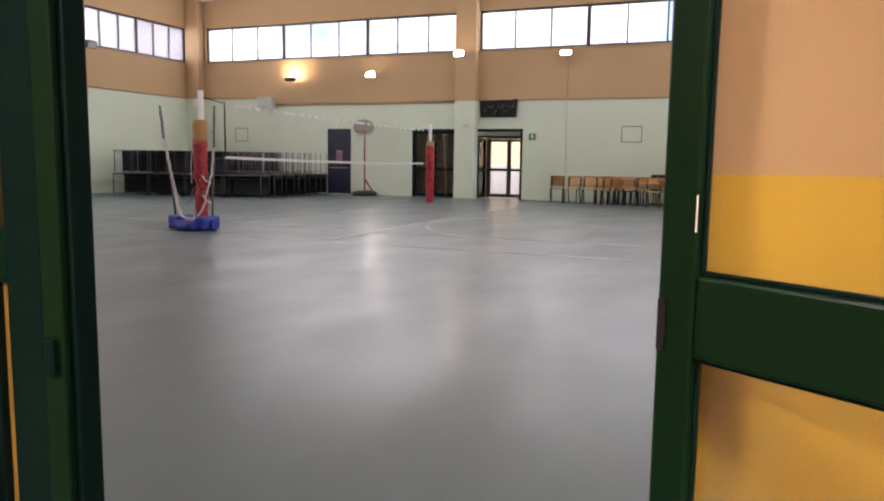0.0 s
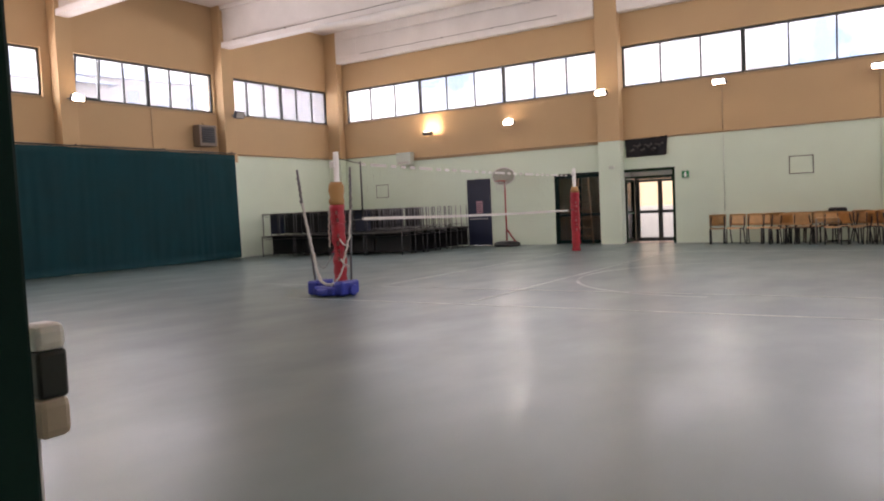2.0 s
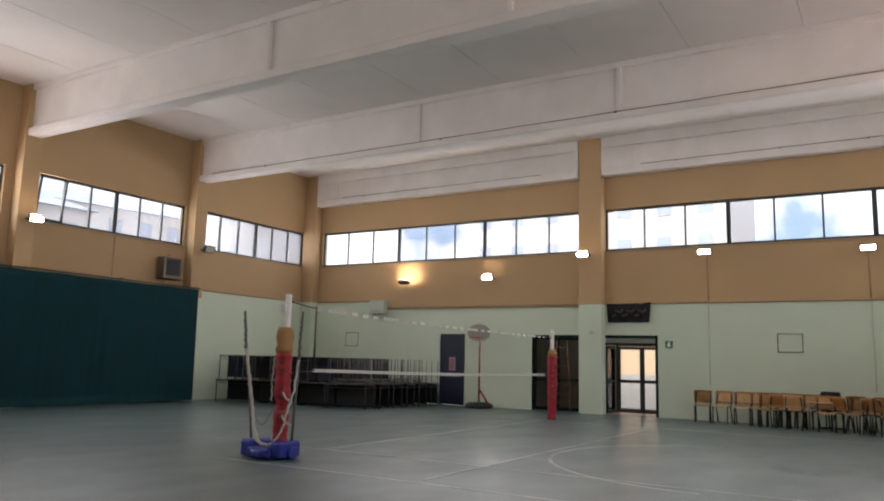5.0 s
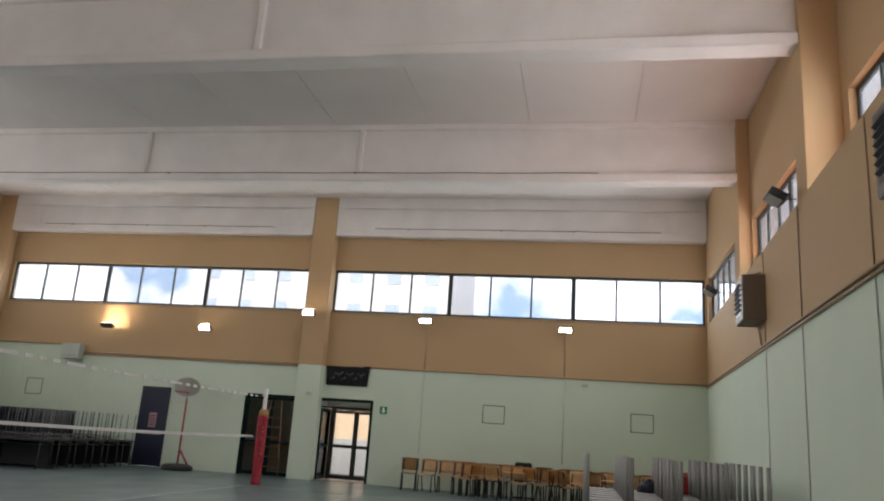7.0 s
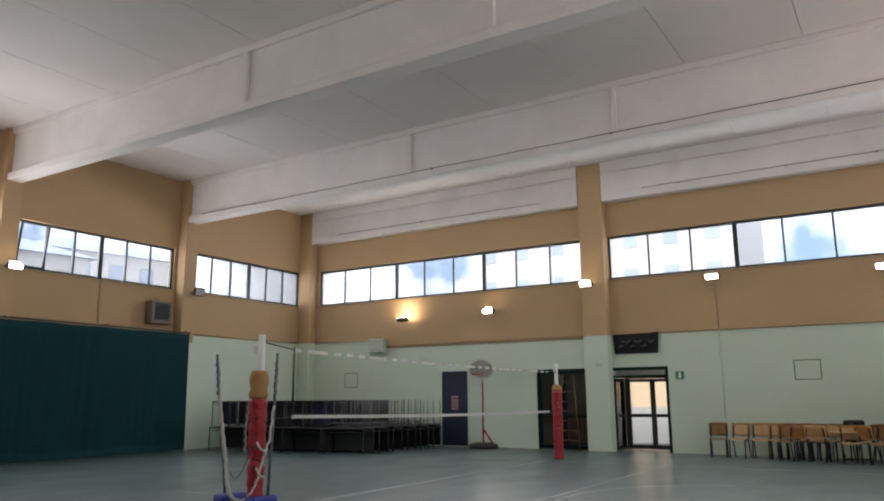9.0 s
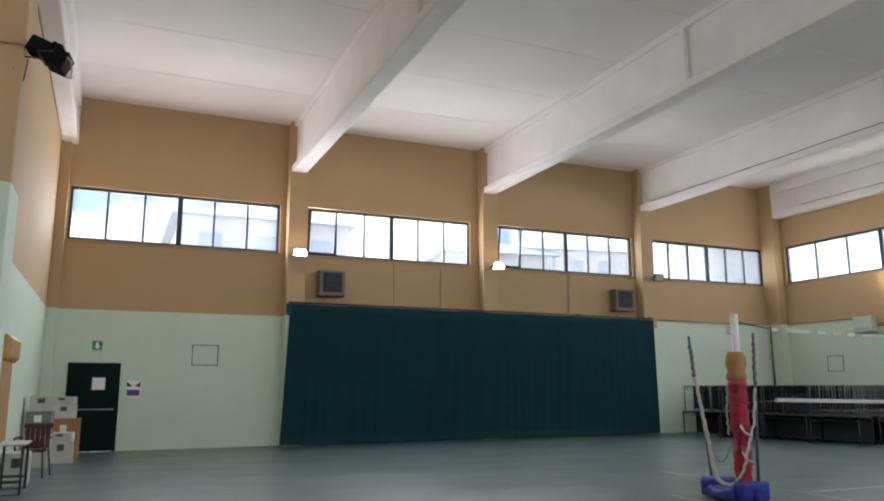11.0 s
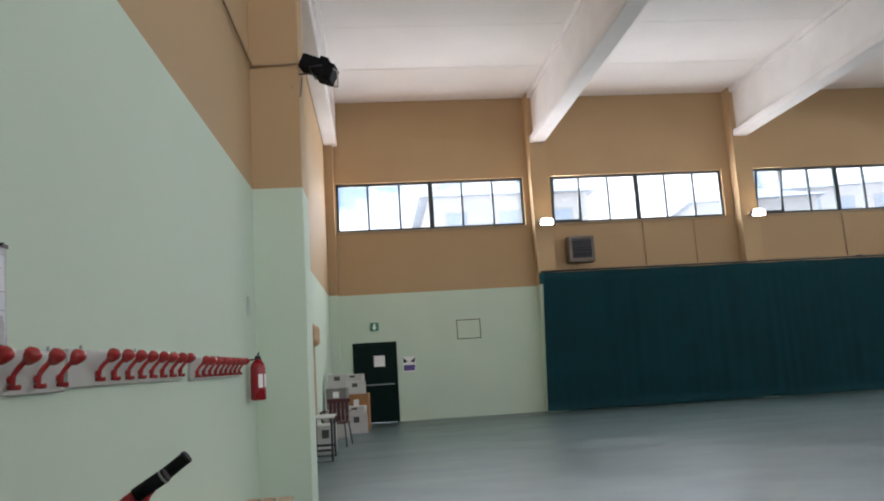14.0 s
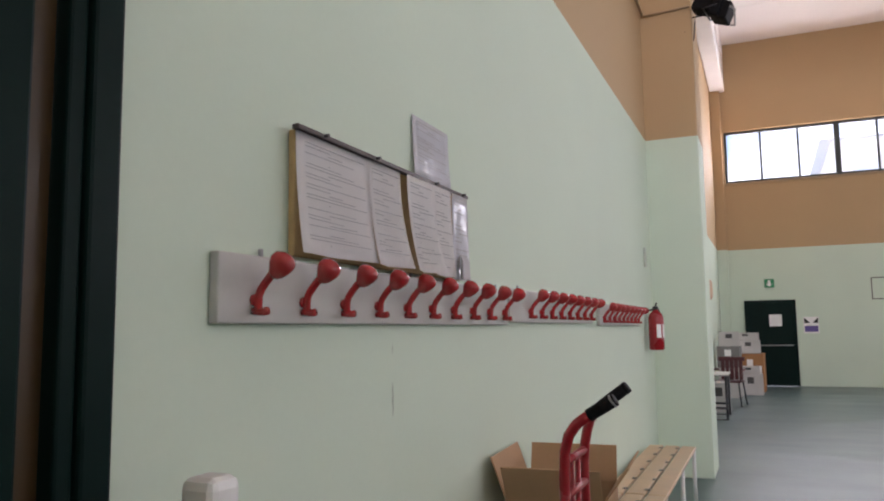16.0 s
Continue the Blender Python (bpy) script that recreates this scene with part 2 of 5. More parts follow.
M_outwall = mat("plaster_outside", (0.62, 0.60, 0.57), rough=0.8)
M_outwarm = mat("ochre_plaster_outside", (0.74, 0.55, 0.36), rough=0.8)
M_outroof = mat("roof_outside", (0.33, 0.41, 0.53), rough=0.8)
M_doordark = mat("blackish_green_enamel", (0.003, 0.013, 0.011), rough=0.42, vary=0.2, spec=0.08)
M_ground = mat("asphalt", (0.09, 0.09, 0.09), rough=0.9, vary=0.2)
M_tile = mat("landing_tile", (0.60, 0.48, 0.41), rough=0.35)


# ---- builders ----
def box(bm, x0, x1, y0, y1, z0, z1, m=None, mi=0):
    vs = [bm.verts.new((x, y, z)) for z in (z0, z1) for y in (y0, y1) for x in (x0, x1)]
    if m is not None:
        for v in vs:
            v.co = m @ v.co
    for f in ((0, 2, 3, 1), (4, 5, 7, 6), (0, 1, 5, 4), (2, 6, 7, 3), (0, 4, 6, 2), (1, 3, 7, 5)):
        bm.faces.new([vs[i] for i in f]).material_index = mi
    return vs


def bevelled(x0, x1, y0, y1, z0, z1, w=0.01, seg=2, m=None):
    bm = bmesh.new()
    box(bm, x0, x1, y0, y1, z0, z1)
    bmesh.ops.bevel(bm, geom=bm.edges[:], offset=w, segments=seg, affect='EDGES', profile=0.5)
    if m is not None:
        bm.transform(m)
    return bm


def tube(bm, pts, r, seg=8, r1=None, cap=True):
    """A round bar along points."""
    pts = [Vector(p) for p in pts]
    rings = []
    n = len(pts)
    ref = None
    for i, p in enumerate(pts):
        d = (pts[min(i + 1, n - 1)] - pts[max(i - 1, 0)]).normalized()
        if ref is None:
            ref = Vector((0, 0, 1)) if abs(d.z) < 0.9 else Vector((1, 0, 0))
        a = (ref - d * ref.dot(d)).normalized()
        ref = a
        b = d.cross(a)
        rad = r if r1 is None else r + (r1 - r) * i / (n - 1)
        rings.append([bm.verts.new(p + a * rad * math.cos(k * math.tau / seg) + b * rad * math.sin(k * math.tau / seg)) for k in range(seg)])
    for r0, rr in zip(rings, rings[1:]):
        for k in range(seg):
            f = bm.faces.new((r0[k], r0[(k + 1) % seg], rr[(k + 1) % seg], rr[k]))
            f.smooth = True
    if cap:
        bm.faces.new(rings[0][::-1])
        bm.faces.new(rings[-1])
    return bm


def bars(*lines, r=0.012, seg=8):
    bm = bmesh.new()
    for l in lines:
        tube(bm, l, r, seg)
    return bm


def lathe(bm, profile, seg=20, m=None):
    """A turned body from (radius, height) pairs."""
    rings = []
    for r, z in profile:
        rings.append([bm.verts.new((r * math.cos(k * math.tau / seg), r * math.sin(k * math.tau / seg), z)) for k in range(seg)])
    for a, b in zip(rings, rings[1:]):
        for k in range(seg):
            bm.faces.new((a[k], a[(k + 1) % seg], b[(k + 1) % seg], b[k])).smooth = True
    bm.faces.new(rings[0][::-1])
    bm.faces.new(rings[-1])
    if m is not None:
        bm.transform(m)
    return bm


def mesh_of(name, bm, *materials):
    me = bpy.data.meshes.new(name)
    bmesh.ops.recalc_face_normals(bm, faces=bm.faces[:])
    bm.to_mesh(me)
    bm.free()
    for mm in materials:
        me.materials.append(mm)
    return me


def part(name, bm, material, parent=None, label=""):
    materials = material if isinstance(material, (list, tuple)) else [material]
    ob = new(name, mesh_of(name, bm, *materials))
    if parent is not None:
        ob.parent = parent
    if label:
        ob["label"] = label
    return ob


def again(ob, m, parent):
    """One more piece on the same mesh."""
    o = new(ob.name.split(".")[0], ob.data)
    o.parent = parent
    o.matrix_basis = m
    return o


def thing(name, label, category, m=None, group="", kind=""):
    e = new(name)
    e.empty_display_size = 0.1
    if m is not None:
        e.matrix_basis = m
    return tagged(e, label, category, group, kind)


def structure(name, bm, material, label, category):
    return tagged(part(name, bm, material), label, category, kind="structure")


def B(*a):
    bm = bmesh.new()
    box(bm, *a)
    return bm


# ---- floor and ground ----
bm = B(-0.3, XR + 0.3, -0.3, YF + 0.3, -0.25, 0.0)
floor = structure("floor", bm, M_floor, "grey-green vinyl sports floor with worn sheen", "floor")
bm = B(14.0, XR + 3, -4.6, -0.302, -0.25, 0.0)
structure("corridor_floor", bm, M_floor, "grey-green corridor floor outside the doorway", "floor")
bm = bmesh.new()
box(bm, -2500, 2500, -2500, 2500, -0.6, -0.3)
structure("ground", bm, M_ground, "dark asphalt ground round the hall", "ground")

# court lines, thin paint strips on the floor
LINES = [
    ("y", 10.85, 9.0, 24.0, 0.05), ("y", 8.95, 11.5, 24.0, 0.05), ("y", 19.85, 9.0, 24.0, 0.05),
    ("x", 15.20, 9.2, 19.85, 0.05), ("x", 12.12, 10.85, 19.85, 0.05),
]
bm = bmesh.new()
for ax, c, a, b, w in LINES:
    if ax == "y":
        box(bm, a, b, c - w / 2, c + w / 2, 0.0, 0.003)
    else:
        box(bm, c - w / 2, c + w / 2, a, b, 0.0, 0.004)
for k in range(40):
    a0, a1 = math.pi * (0.5 + k / 40), math.pi * (0.5 + (k + 1) / 40)
    quad = []
    for aa, rad in ((a0, 2.97), (a1, 2.97), (a1, 3.03), (a0, 3.03)):
        quad.append(bm.verts.new((18.4 + rad * math.cos(aa), 13.5 + rad * math.sin(aa), 0.004)))
    bm.faces.new(quad)
structure("court_lines", bm, M_line, "faint worn white court lines painted on the floor", "floor marking")


# ---- walls ----
LW = [(0.28, 5.54), (6.32, 11.40), (12.34, 17.52), (18.30, 23.53)]
FW = [(0.74, 11.84), (12.60, 24.00)]


def wall_boxes(bm, spans, lo, hi, put, holes):
    """A wall in upright strips with openings: holes are (a0, a1, z0, z1)."""
    cuts = sorted({lo, hi, *[h[0] for h in holes], *[h[1] for h in holes]})
    for a, b in zip(cuts, cuts[1:]):
        mid = (a + b) / 2
        zz = [0.0]
        for h in sorted([h for h in holes if h[0] < mid < h[1]], key=lambda h: h[2]):
            zz += [h[2], h[3]]
        zz.append(spans)
        for z0, z1 in zip(zz[::2], zz[1::2]):
            if z1 - z0 > 0.001:
                put(bm, a, b, z0, z1)


TOP = 9.4
bm = bmesh.new()
wall_boxes(bm, TOP, 0.0, YF, lambda q, a, b, z0, z1: box(q, -0.3, 0.0, a, b, z0, z1, mi=1 if a > 17 else 0),
           [(a, b, SILL, HEAD) for a, b in LW] + [(0.56, 1.74, 0.0, 2.12)])
structure("wall_west", bm, [M_wall, M_wall_hi], "pale green wall painted ochre above, with high windows", "wall")
bm = bmesh.new()
wall_boxes(bm, TOP, 0.0, YF, lambda q, a, b, z0, z1: box(q, XR, XR + 0.3, a, b, z0, z1),
           [(a, b, SILL, HEAD) for a, b in LW])
structure("wall_east", bm, M_wall, "pale green wall painted ochre above, with high windows", "wall")
bm = bmesh.new()
wall_boxes(bm, TOP, -0.3, XR + 0.3, lambda q, a, b, z0, z1: box(q, a, b, YF, YF + 0.3, z0, z1, mi=1 if b < 4.05 else 0),
           [(FW[0][0], 4.0, SILL, HEAD), (4.0, FW[0][1], SILL, HEAD), (FW[1][0], FW[1][1], SILL, HEAD), (10.05, 11.85, 0.0, 2.46), (12.46, 14.26, 0.0, 2.46), (6.48, 7.48, 0.0, 2.48)])
structure("wall_north", bm, [M_wall, M_wall_hi], "pale green wall painted ochre above, with a band of windows", "wall")
bm = bmesh.new()
wall_boxes(bm, TOP, -0.3, XR + 0.3, lambda q, a, b, z0, z1: box(q, a, b, -0.3, 0.0, z0, z1), [(DOOR_X0, DOOR_X1, 0.0, DOOR_Z)])
structure("wall_south", bm, M_wall, "pale green wall painted ochre above, beside the entrance", "wall")

def east(y):
    """Face of the lower east wall, which is out of square."""
    return 23.02 + 1.01 * y / YF


# thicker lower part of the east wall, a little out of square, with a ledge
bm = bmesh.new()
vs = box(bm, 23.02, XR - 0.002, 0.002, YF - 0.002, 0.0, 5.13)
for v in vs:
    if v.co.x < 23.5 and v.co.y > 12:
        v.co.x = 24.03
structure("wall_east_lower", bm, M_wall, "pale green lower wall with an ochre band and ledge", "wall")

# pilasters under the beams
for yb in BEAMS:
    for x0, x1, zf in ((0.001, 0.4, 0.0), (east(yb), XR, 5.0)):
        bm = bevelled(x0, x1, yb - 0.25, yb + 0.25, zf, CEIL - 0.002, 0.012)
        structure("pilaster", bm, M_wall, "painted pilaster carrying a ceiling beam", "pilaster")
structure("pilaster", bevelled(11.84, 12.60, YF - 0.35, YF + 0.001, 0, CEIL, 0.012), M_wall, "broad painted pilaster between the window bands", "pilaster")
structure("pilaster", bevelled(0.0, 0.62, YF - 0.35, YF + 0.001, 0, CEIL, 0.012), M_wall_hi, "painted corner pilaster", "pilaster")
structure("pilaster", bevelled(11.95, 12.6, -0.04, 0.52, 0, CEIL, 0.012), M_wall, "painted pilaster on the coat rack wall", "pilaster")
structure("pilaster", bevelled(0.0, 0.22, 0.001, 0.24, 0, CEIL, 0.012), M_wall, "narrow painted corner pilaster", "pilaster")

# ---- ceiling and beams ----
bm = bmesh.new()
box(bm, -0.3, XR + 0.3, -0.3, YF + 0.3, CEIL + 0.03, TOP)
edges = [0.0, *BEAMS, YF]
for y0, y1 in zip(edges, edges[1:]):
    k = 0.0
    while k < XR:
        box(bm, k + 0.007, min(k + 2.4, XR) - 0.007, y0, y1, CEIL, CEIL + 0.03)
        k += 2.4
structure("ceiling", bm, M_ceil, "white precast concrete ceiling panels with open joints", "ceiling")


def end_block(a, b, y0, y1, z0, z1, taper):
    """The solid end of a beam, its face tapering back to the web; taper: which way it thins along x."""
    bm = bmesh.new()
    vs = box(bm, a, b, y0, y1, z0, z1)
    for v in vs:
        inner = abs(v.co.x - (b if taper > 0 else a)) < 1e-6
        if inner:
            v.co.y = (y0 + y1) / 2 + (v.co.y - (y0 + y1) / 2) * 0.45
    return bm


def beam(y, half=0, ribs=(9.3, 15.1)):
    """A precast I-beam with stiffening ribs along its web. half: the beam stands against an end wall."""
    x0, x1 = 0.02, (XR - 0.02 if half else east(y) + 0.02)
    zb = BEAM_Z + (0.18 if half else 0.0)
    t = thing("ceiling_beam", "white precast concrete roof beam with recessed web panels", "beam", kind="structure")
    spans = [(x0, x1)] if not half else ([(0.64, 11.82), (12.62, x1)] if half > 0 else [(x0, 11.93), (12.62, x1)])
    lo, up, web = (0.18, 0.18, 0.06) if half else (0.21, 0.19, 0.10)
    foot = 0.26 if half else 0.2
    for a, b in spans:
        part("lower_flange", bevelled(a, b, y - lo, y + lo, zb, zb + foot, 0.03), M_beam, t)
        top = zb + 0.92 if half else CEIL - 0.15
        part("upper_flange", bevelled(a, b, y - up, y + up, top, CEIL + 0.002, 0.02), M_beam, t)
        part("web", B(a, b, y - web, y + web, zb + foot - 0.02, top + 0.02), M_beam, t)
        if half:
            part("end_block", end_block(a + 0.001, a + 1.0, y - 0.172, y + 0.172, zb + foot - 0.02, top + 0.02, 1), M_beam, t)
            part("end_block", end_block(b - 1.0, b - 0.001, y - 0.172, y + 0.172, zb + foot - 0.02, top + 0.02, -1), M_beam, t)
        else:
            for xr in ribs:
                part("rib", bevelled(xr - 0.055, xr + 0.055, y - 0.185, y + 0.185, zb + foot - 0.02, top + 0.02, 0.015), M_beam, t)
        if y < 12 and half <= 0:
            continue
        # dark rod and blocks drawn for the shade along the flange edge
        side = -half if half else -1
        c0, c1 = (a + 1.3, b - 1.3) if half else (a + 1.0, b - 3.0)
        sag = [(c0 + (c1 - c0) * k / 24, y + side * (lo + 0.004), zb + foot - 0.012 - 0.006 * math.sin(k * 2.1)) for k in range(25)]
        part("cable", bars(sag, r=0.011, seg=5), M_shadeline, t)
        for k in (3, 11, 17):
            q = sag[k]
            part("clip", B(q[0] - 0.03, q[0] + 0.03, q[1] - 0.02, q[1] + 0.02, q[2] - 0.035, q[2] + 0.01), M_shadeline, t)
    return t


beam(BEAMS[0], 0, (9.6, 15.1))
beam(BEAMS[1])
beam(BEAMS[2])
beam(YF - 0.19, 1)
beam(0.19, -1)


# ---- windows ----
def window(name, to_world, a0, a1, n, thick, label, ajar=()):
    """A band of panes. to_world maps (along, depth, z) to the hall."""
    t = thing(name, label, "window", kind="structure")
    w = 0.035
    d0, d1 = 0.10, 0.17
    for z0, z1 in ((SILL, SILL + 0.07), (HEAD - 0.075, HEAD)):
        bm = B(a0, a1, d0, d1, z0, z1)
        bm.transform(to_world)
        part("window_frame", bm, M_frame, t)
    step = (a1 - a0) / n
    for k in range(n + 1):
        ww = 0.065 if k % thick == 0 else 0.027
        c = a0 + k * step
        lo = max(c - ww, a0)
        hi = min(c + ww, a1)
        bm = B(lo, hi, d0 + 0.004, d1 - 0.004, SILL + 0.058, HEAD - 0.058)
        bm.transform(to_world)
        part("mullion", bm, M_frame, t)
    for k in range(n):
        c0, c1 = a0 + k * step, a0 + (k + 1) * step
        if k in ajar:
            # a bottom-hung sash let down into the hall
            turn = Matrix.Translation((0, d0, SILL + 0.06)) @ Matrix.Rotation(radians(9), 4, 'X') @ Matrix.Translation((0, -d0, -SILL - 0.06))
            sash = None
            for q in ((c0 + 0.022, c0 + 0.075, SILL + 0.06, HEAD - 0.065), (c1 - 0.075, c1 - 0.022, SILL + 0.06, HEAD - 0.065),
                      (c0 + 0.075, c1 - 0.075, SILL + 0.06, SILL + 0.11), (c0 + 0.075, c1 - 0.075, HEAD - 0.115, HEAD - 0.065)):
                bm = B(q[0], q[1], d0 - 0.02, d0 + 0.02, q[2], q[3])
                bm.transform(to_world @ turn)
                sash = part("sash" if sash is None else "sash_rail", bm, M_frame, t if sash is None else sash)
            bm = B(c0 + 0.07, c1 - 0.07, d0 - 0.003, d0 + 0.003, SILL + 0.10, HEAD - 0.11)
            bm.transform(to_world @ turn)
            o = part("pane", bm, M_hazy, sash)
        else:
            bm = B(c0 + 0.01, c1 - 0.01, 0.13, 0.136, SILL + 0.05, HEAD - 0.05)
            bm.transform(to_world)
            o = part("pane", bm, M_hazy, t)
        o.visible_shadow = False
    bm = B(a0 - 0.02, a1 + 0.02, -0.035, 0.10, SILL - 0.05, SILL)
    bm.transform(to_world)
    part("window_sill", bm, M_conduit, t)
    return t


WEST = Matrix(((0, -1, 0, 0), (1, 0, 0, 0), (0, 0, 1, 0), (0, 0, 0, 1)))
EAST = Matrix(((0, 1, 0, XR), (1, 0, 0, 0), (0, 0, 1, 0), (0, 0, 0, 1)))
NORTH = Matrix(((1, 0, 0, 0), (0, 1, 0, YF), (0, 0, 1, 0), (0, 0, 0, 1)))
k = 1
for a, b in LW:
    window("window_%d" % k, WEST, a, b, 6, 3, "high strip window of dusty panes in a dark frame", (0,) if 6 < a < 13 else ())
    window("window_%d" % (k + 1), EAST, a, b, 6, 3, "high strip window of dusty panes in a dark frame")
    k += 2
for a, b in FW:
    window("window_%d" % k, NORTH, a, b, 9, 3, "long high strip window of nine dusty panes")
    k += 1

# ---- corridor behind the doorway ----
bm = bmesh.new()
box(bm, 14.0, XR + 3, -0.32, -0.302, DOOR_Z, 3.2)
box(bm, 14.0, DOOR_X0, -0.32, -0.302, 0, DOOR_Z)
box(bm, 21.554, XR + 3, -0.32, -0.302, 0, DOOR_Z)
structure("corridor_wall_north", bm, M_corr, "corridor wall, yellow below and tan above", "wall")
structure("corridor_wall_south", B(14.0, XR + 3, -4.9, -4.6, 0, 3.2), M_corr, "yellow and tan corridor wall", "wall")
structure("corridor_wall_west", B(13.7, 14.0, -4.9, -0.302, 0, 3.2), M_corr, "yellow and tan corridor wall", "wall")
structure("corridor_wall_east", B(XR + 3, XR + 3.3, -4.9, -0.302, 0, 3.2), M_corr, "yellow and tan corridor wall", "wall")
structure("corridor_ceiling", B(13.7, XR + 3.3, -4.9, -0.302, 3.2, 3.5), M_ceil, "plain white corridor ceiling", "ceiling")
# two unseen lamps added to light the corridor, in place of daylight
t = thing("corridor_lamp", "unseen ceiling light added to brighten the corridor", "ceiling light", pose(19.0, -2.7, 3.2), group="corridor lights")
part("frame", bevelled(-0.62, 0.62, -0.17, 0.17, -0.07, 0.0, 0.01), M_white, t)
part("diffuser", B(-0.58, 0.58, -0.13, 0.13, -0.076, -0.0705), emitter("corridor_glow", (1.0, 0.94, 0.85), 50.0), t)
copy_thing(t, pose(23.6, -2.7, 3.2))

# ---- trims, conduits, wall fittings ----
def conduit(label, *lines, r=0.018, m=M_conduit):
    tagged(part("conduit", bars(*lines, r=r, seg=6), m), label, "conduit", kind="structure")


conduit("twin painted conduits along the paint border", ((4.0, YF - 0.03, 3.47), (11.86, YF - 0.03, 3.45)), ((12.7, YF - 0.03, 3.45), (XR, YF - 0.03, 3.45)), ((4.0, YF - 0.03, 3.40), (11.86, YF - 0.03, 3.39)), ((0.65, YF - 0.03, 3.71), (3.95, YF - 0.03, 3.71)), ((3.95, YF - 0.03, 3.71), (4.0, YF - 0.03, 3.42)), r=0.021)
conduit("painted conduits along the east wall", ((22.99, 0.1, 3.47), (24.02, YF, 3.45)), ((22.99, 0.1, 3.40), (24.02, YF, 3.39)), r=0.021)
conduit("painted conduit above the curtain", ((0.03, 6.3, 3.82), (0.03, 11.55, 3.82)), ((0.03, 12.25, 3.82), (0.03, 17.5, 3.81)), ((0.03, 18.2, 3.74), (0.03, YF, 3.72)), r=0.022)
M_pale = mat("pale_conduit", (0.50, 0.55, 0.48), rough=0.6)
for xc in (15.78, 20.0):
    conduit("thin conduit dropping from a floodlight", ((xc, YF - 0.02, 4.8), (xc, YF - 0.02, 3.48)), r=0.016)
    conduit("pale thin conduit down the wall", ((xc, YF - 0.02, 3.38), (xc, YF - 0.02, 1.0)), r=0.009, m=M_pale)
for yc in (14.9, 12.2, 9.1):
    conduit("pale thin conduit down the east wall", ((east(yc) - 0.01, yc, 3.38), (east(yc) - 0.01, yc, 0.4)), r=0.008, m=M_pale)
    conduit("thin painted conduit above the border", ((east(yc) - 0.01, yc, 5.1), (east(yc) - 0.01, yc, 3.48)), r=0.009)
for yc in (8.9, 10.4, 14.9):
    conduit("thin painted conduit on the west wall", ((0.02, yc, 5.1), (0.02, yc, 3.84)), r=0.012)
conduit("old metal pipe on the entrance pilaster", ((12.62, 0.02, 4.76), (12.62, 0.50, 4.79)), ((12.66, 0.03, 4.76), (14.1, 0.03, 4.75), (15.6, 0.03, 4.76)), r=0.014)

# outlined squares marked on the walls
M_mark = mat("dark_marking", (0.10, 0.095, 0.08), rough=0.7, vary=0.3)
for m4, w in ((NORTH @ pose(2.45, 0, 2.26), 0.62), (NORTH @ pose(17.96, 0, 2.27), 0.66), (NORTH @ pose(22.22, 0, 2.28), 0.64),
              (Matrix(((0, -1, 0, 0), (-1, 0, 0, 0), (0, 0, 1, 0), (0, 0, 0, 1))) @ pose(-3.73, 0.0, 2.34), 0.66),
              (Matrix(((0, -1, 0, 23.36), (1, 0, 0, 0), (0, 0, 1, 0), (0, 0, 0, 1))) @ pose(7.3, 0.03, 2.24) @ pose(0, 0, 0, 0, 0, -2.5), 0.74)):
    bm = bmesh.new()
    h, t = 0.265, 0.022
    box(bm, -w / 2, w / 2, -0.012, -0.001, h - t, h)
    box(bm, -w / 2, w / 2, -0.012, -0.001, -h, -h + t)
    box(bm, -w / 2, -w / 2 + t, -0.012, -0.001, -h + t, h - t)
    box(bm, w / 2 - t, w / 2, -0.012, -0.001, -h + t, h - t)
    bm.transform(m4)
    tagged(part("target_frame", bm, M_mark), "thin dark rectangular frame fixed on the wall", "wall frame", group="frames on the walls")

# ---- curtain ----
bm = bmesh.new()
n, rows = 420, 14
grid = []
for j in range(rows + 1):
    z = 0.03 + (3.70) * j / rows
    ring = []
    for i in range(n + 1):
        y = 5.80 + 12.1 * i / n
        f = 0.6 + 0.4 * math.sin(i * 0.09)
        x = 0.47 + 0.004 * f * math.sin(i * 0.62 + 2.5 * math.sin(i * 0.05)) * (1.15 - 0.5 * j / rows) + 0.022 * noise.noise((y * 1.3, z * 0.25, 0)) + 0.012 * noise.noise((y * 3.7, z * 0.4, 5))
        sag = -0.012 * (math.sin(i * 0.05) ** 2) if j == rows else 0
        lean = (1 - j / rows) * (-0.16 * max(0, 1 - i / (n * 0.06)) + 0.05 * max(0, 1 - (n - i) / (n * 0.04)))
        ring.append(bm.verts.new((x, y + lean, z + sag + 0.04 * i / n * (-1 if j == rows else 0))))
    grid.append(ring)
for j in range(rows):
    for i in range(n):
        bm.faces.new((grid[j][i], grid[j][i + 1], grid[j + 1][i + 1], grid[j + 1][i])).smooth = True
bmesh.ops.solidify(bm, geom=bm.faces[:], thickness=0.006)
curtain = thing("stage_curtain", "long dark teal curtain drawn across the wall", "curtain")
part("cloth", bm, M_curtain, curtain)
part("folded_corner", bevelled(0.40, 0.485, 5.70, 5.84, 3.42, 3.725, 0.03), M_curtain, curtain)
part("curtain_rail", bars(((0.45, 5.75, 3.76), (0.45, 17.95, 3.73)), r=0.02), M_darksteel, curtain)
for yb in (5.9, 9.0, 12.0, 15.0, 17.8):
    part("bracket", B(0.02 if abs(yb % 5.95) > 0.4 else 0.4, 0.46, yb - 0.015, yb + 0.015, 3.765, 3.79), M_darksteel, curtain)


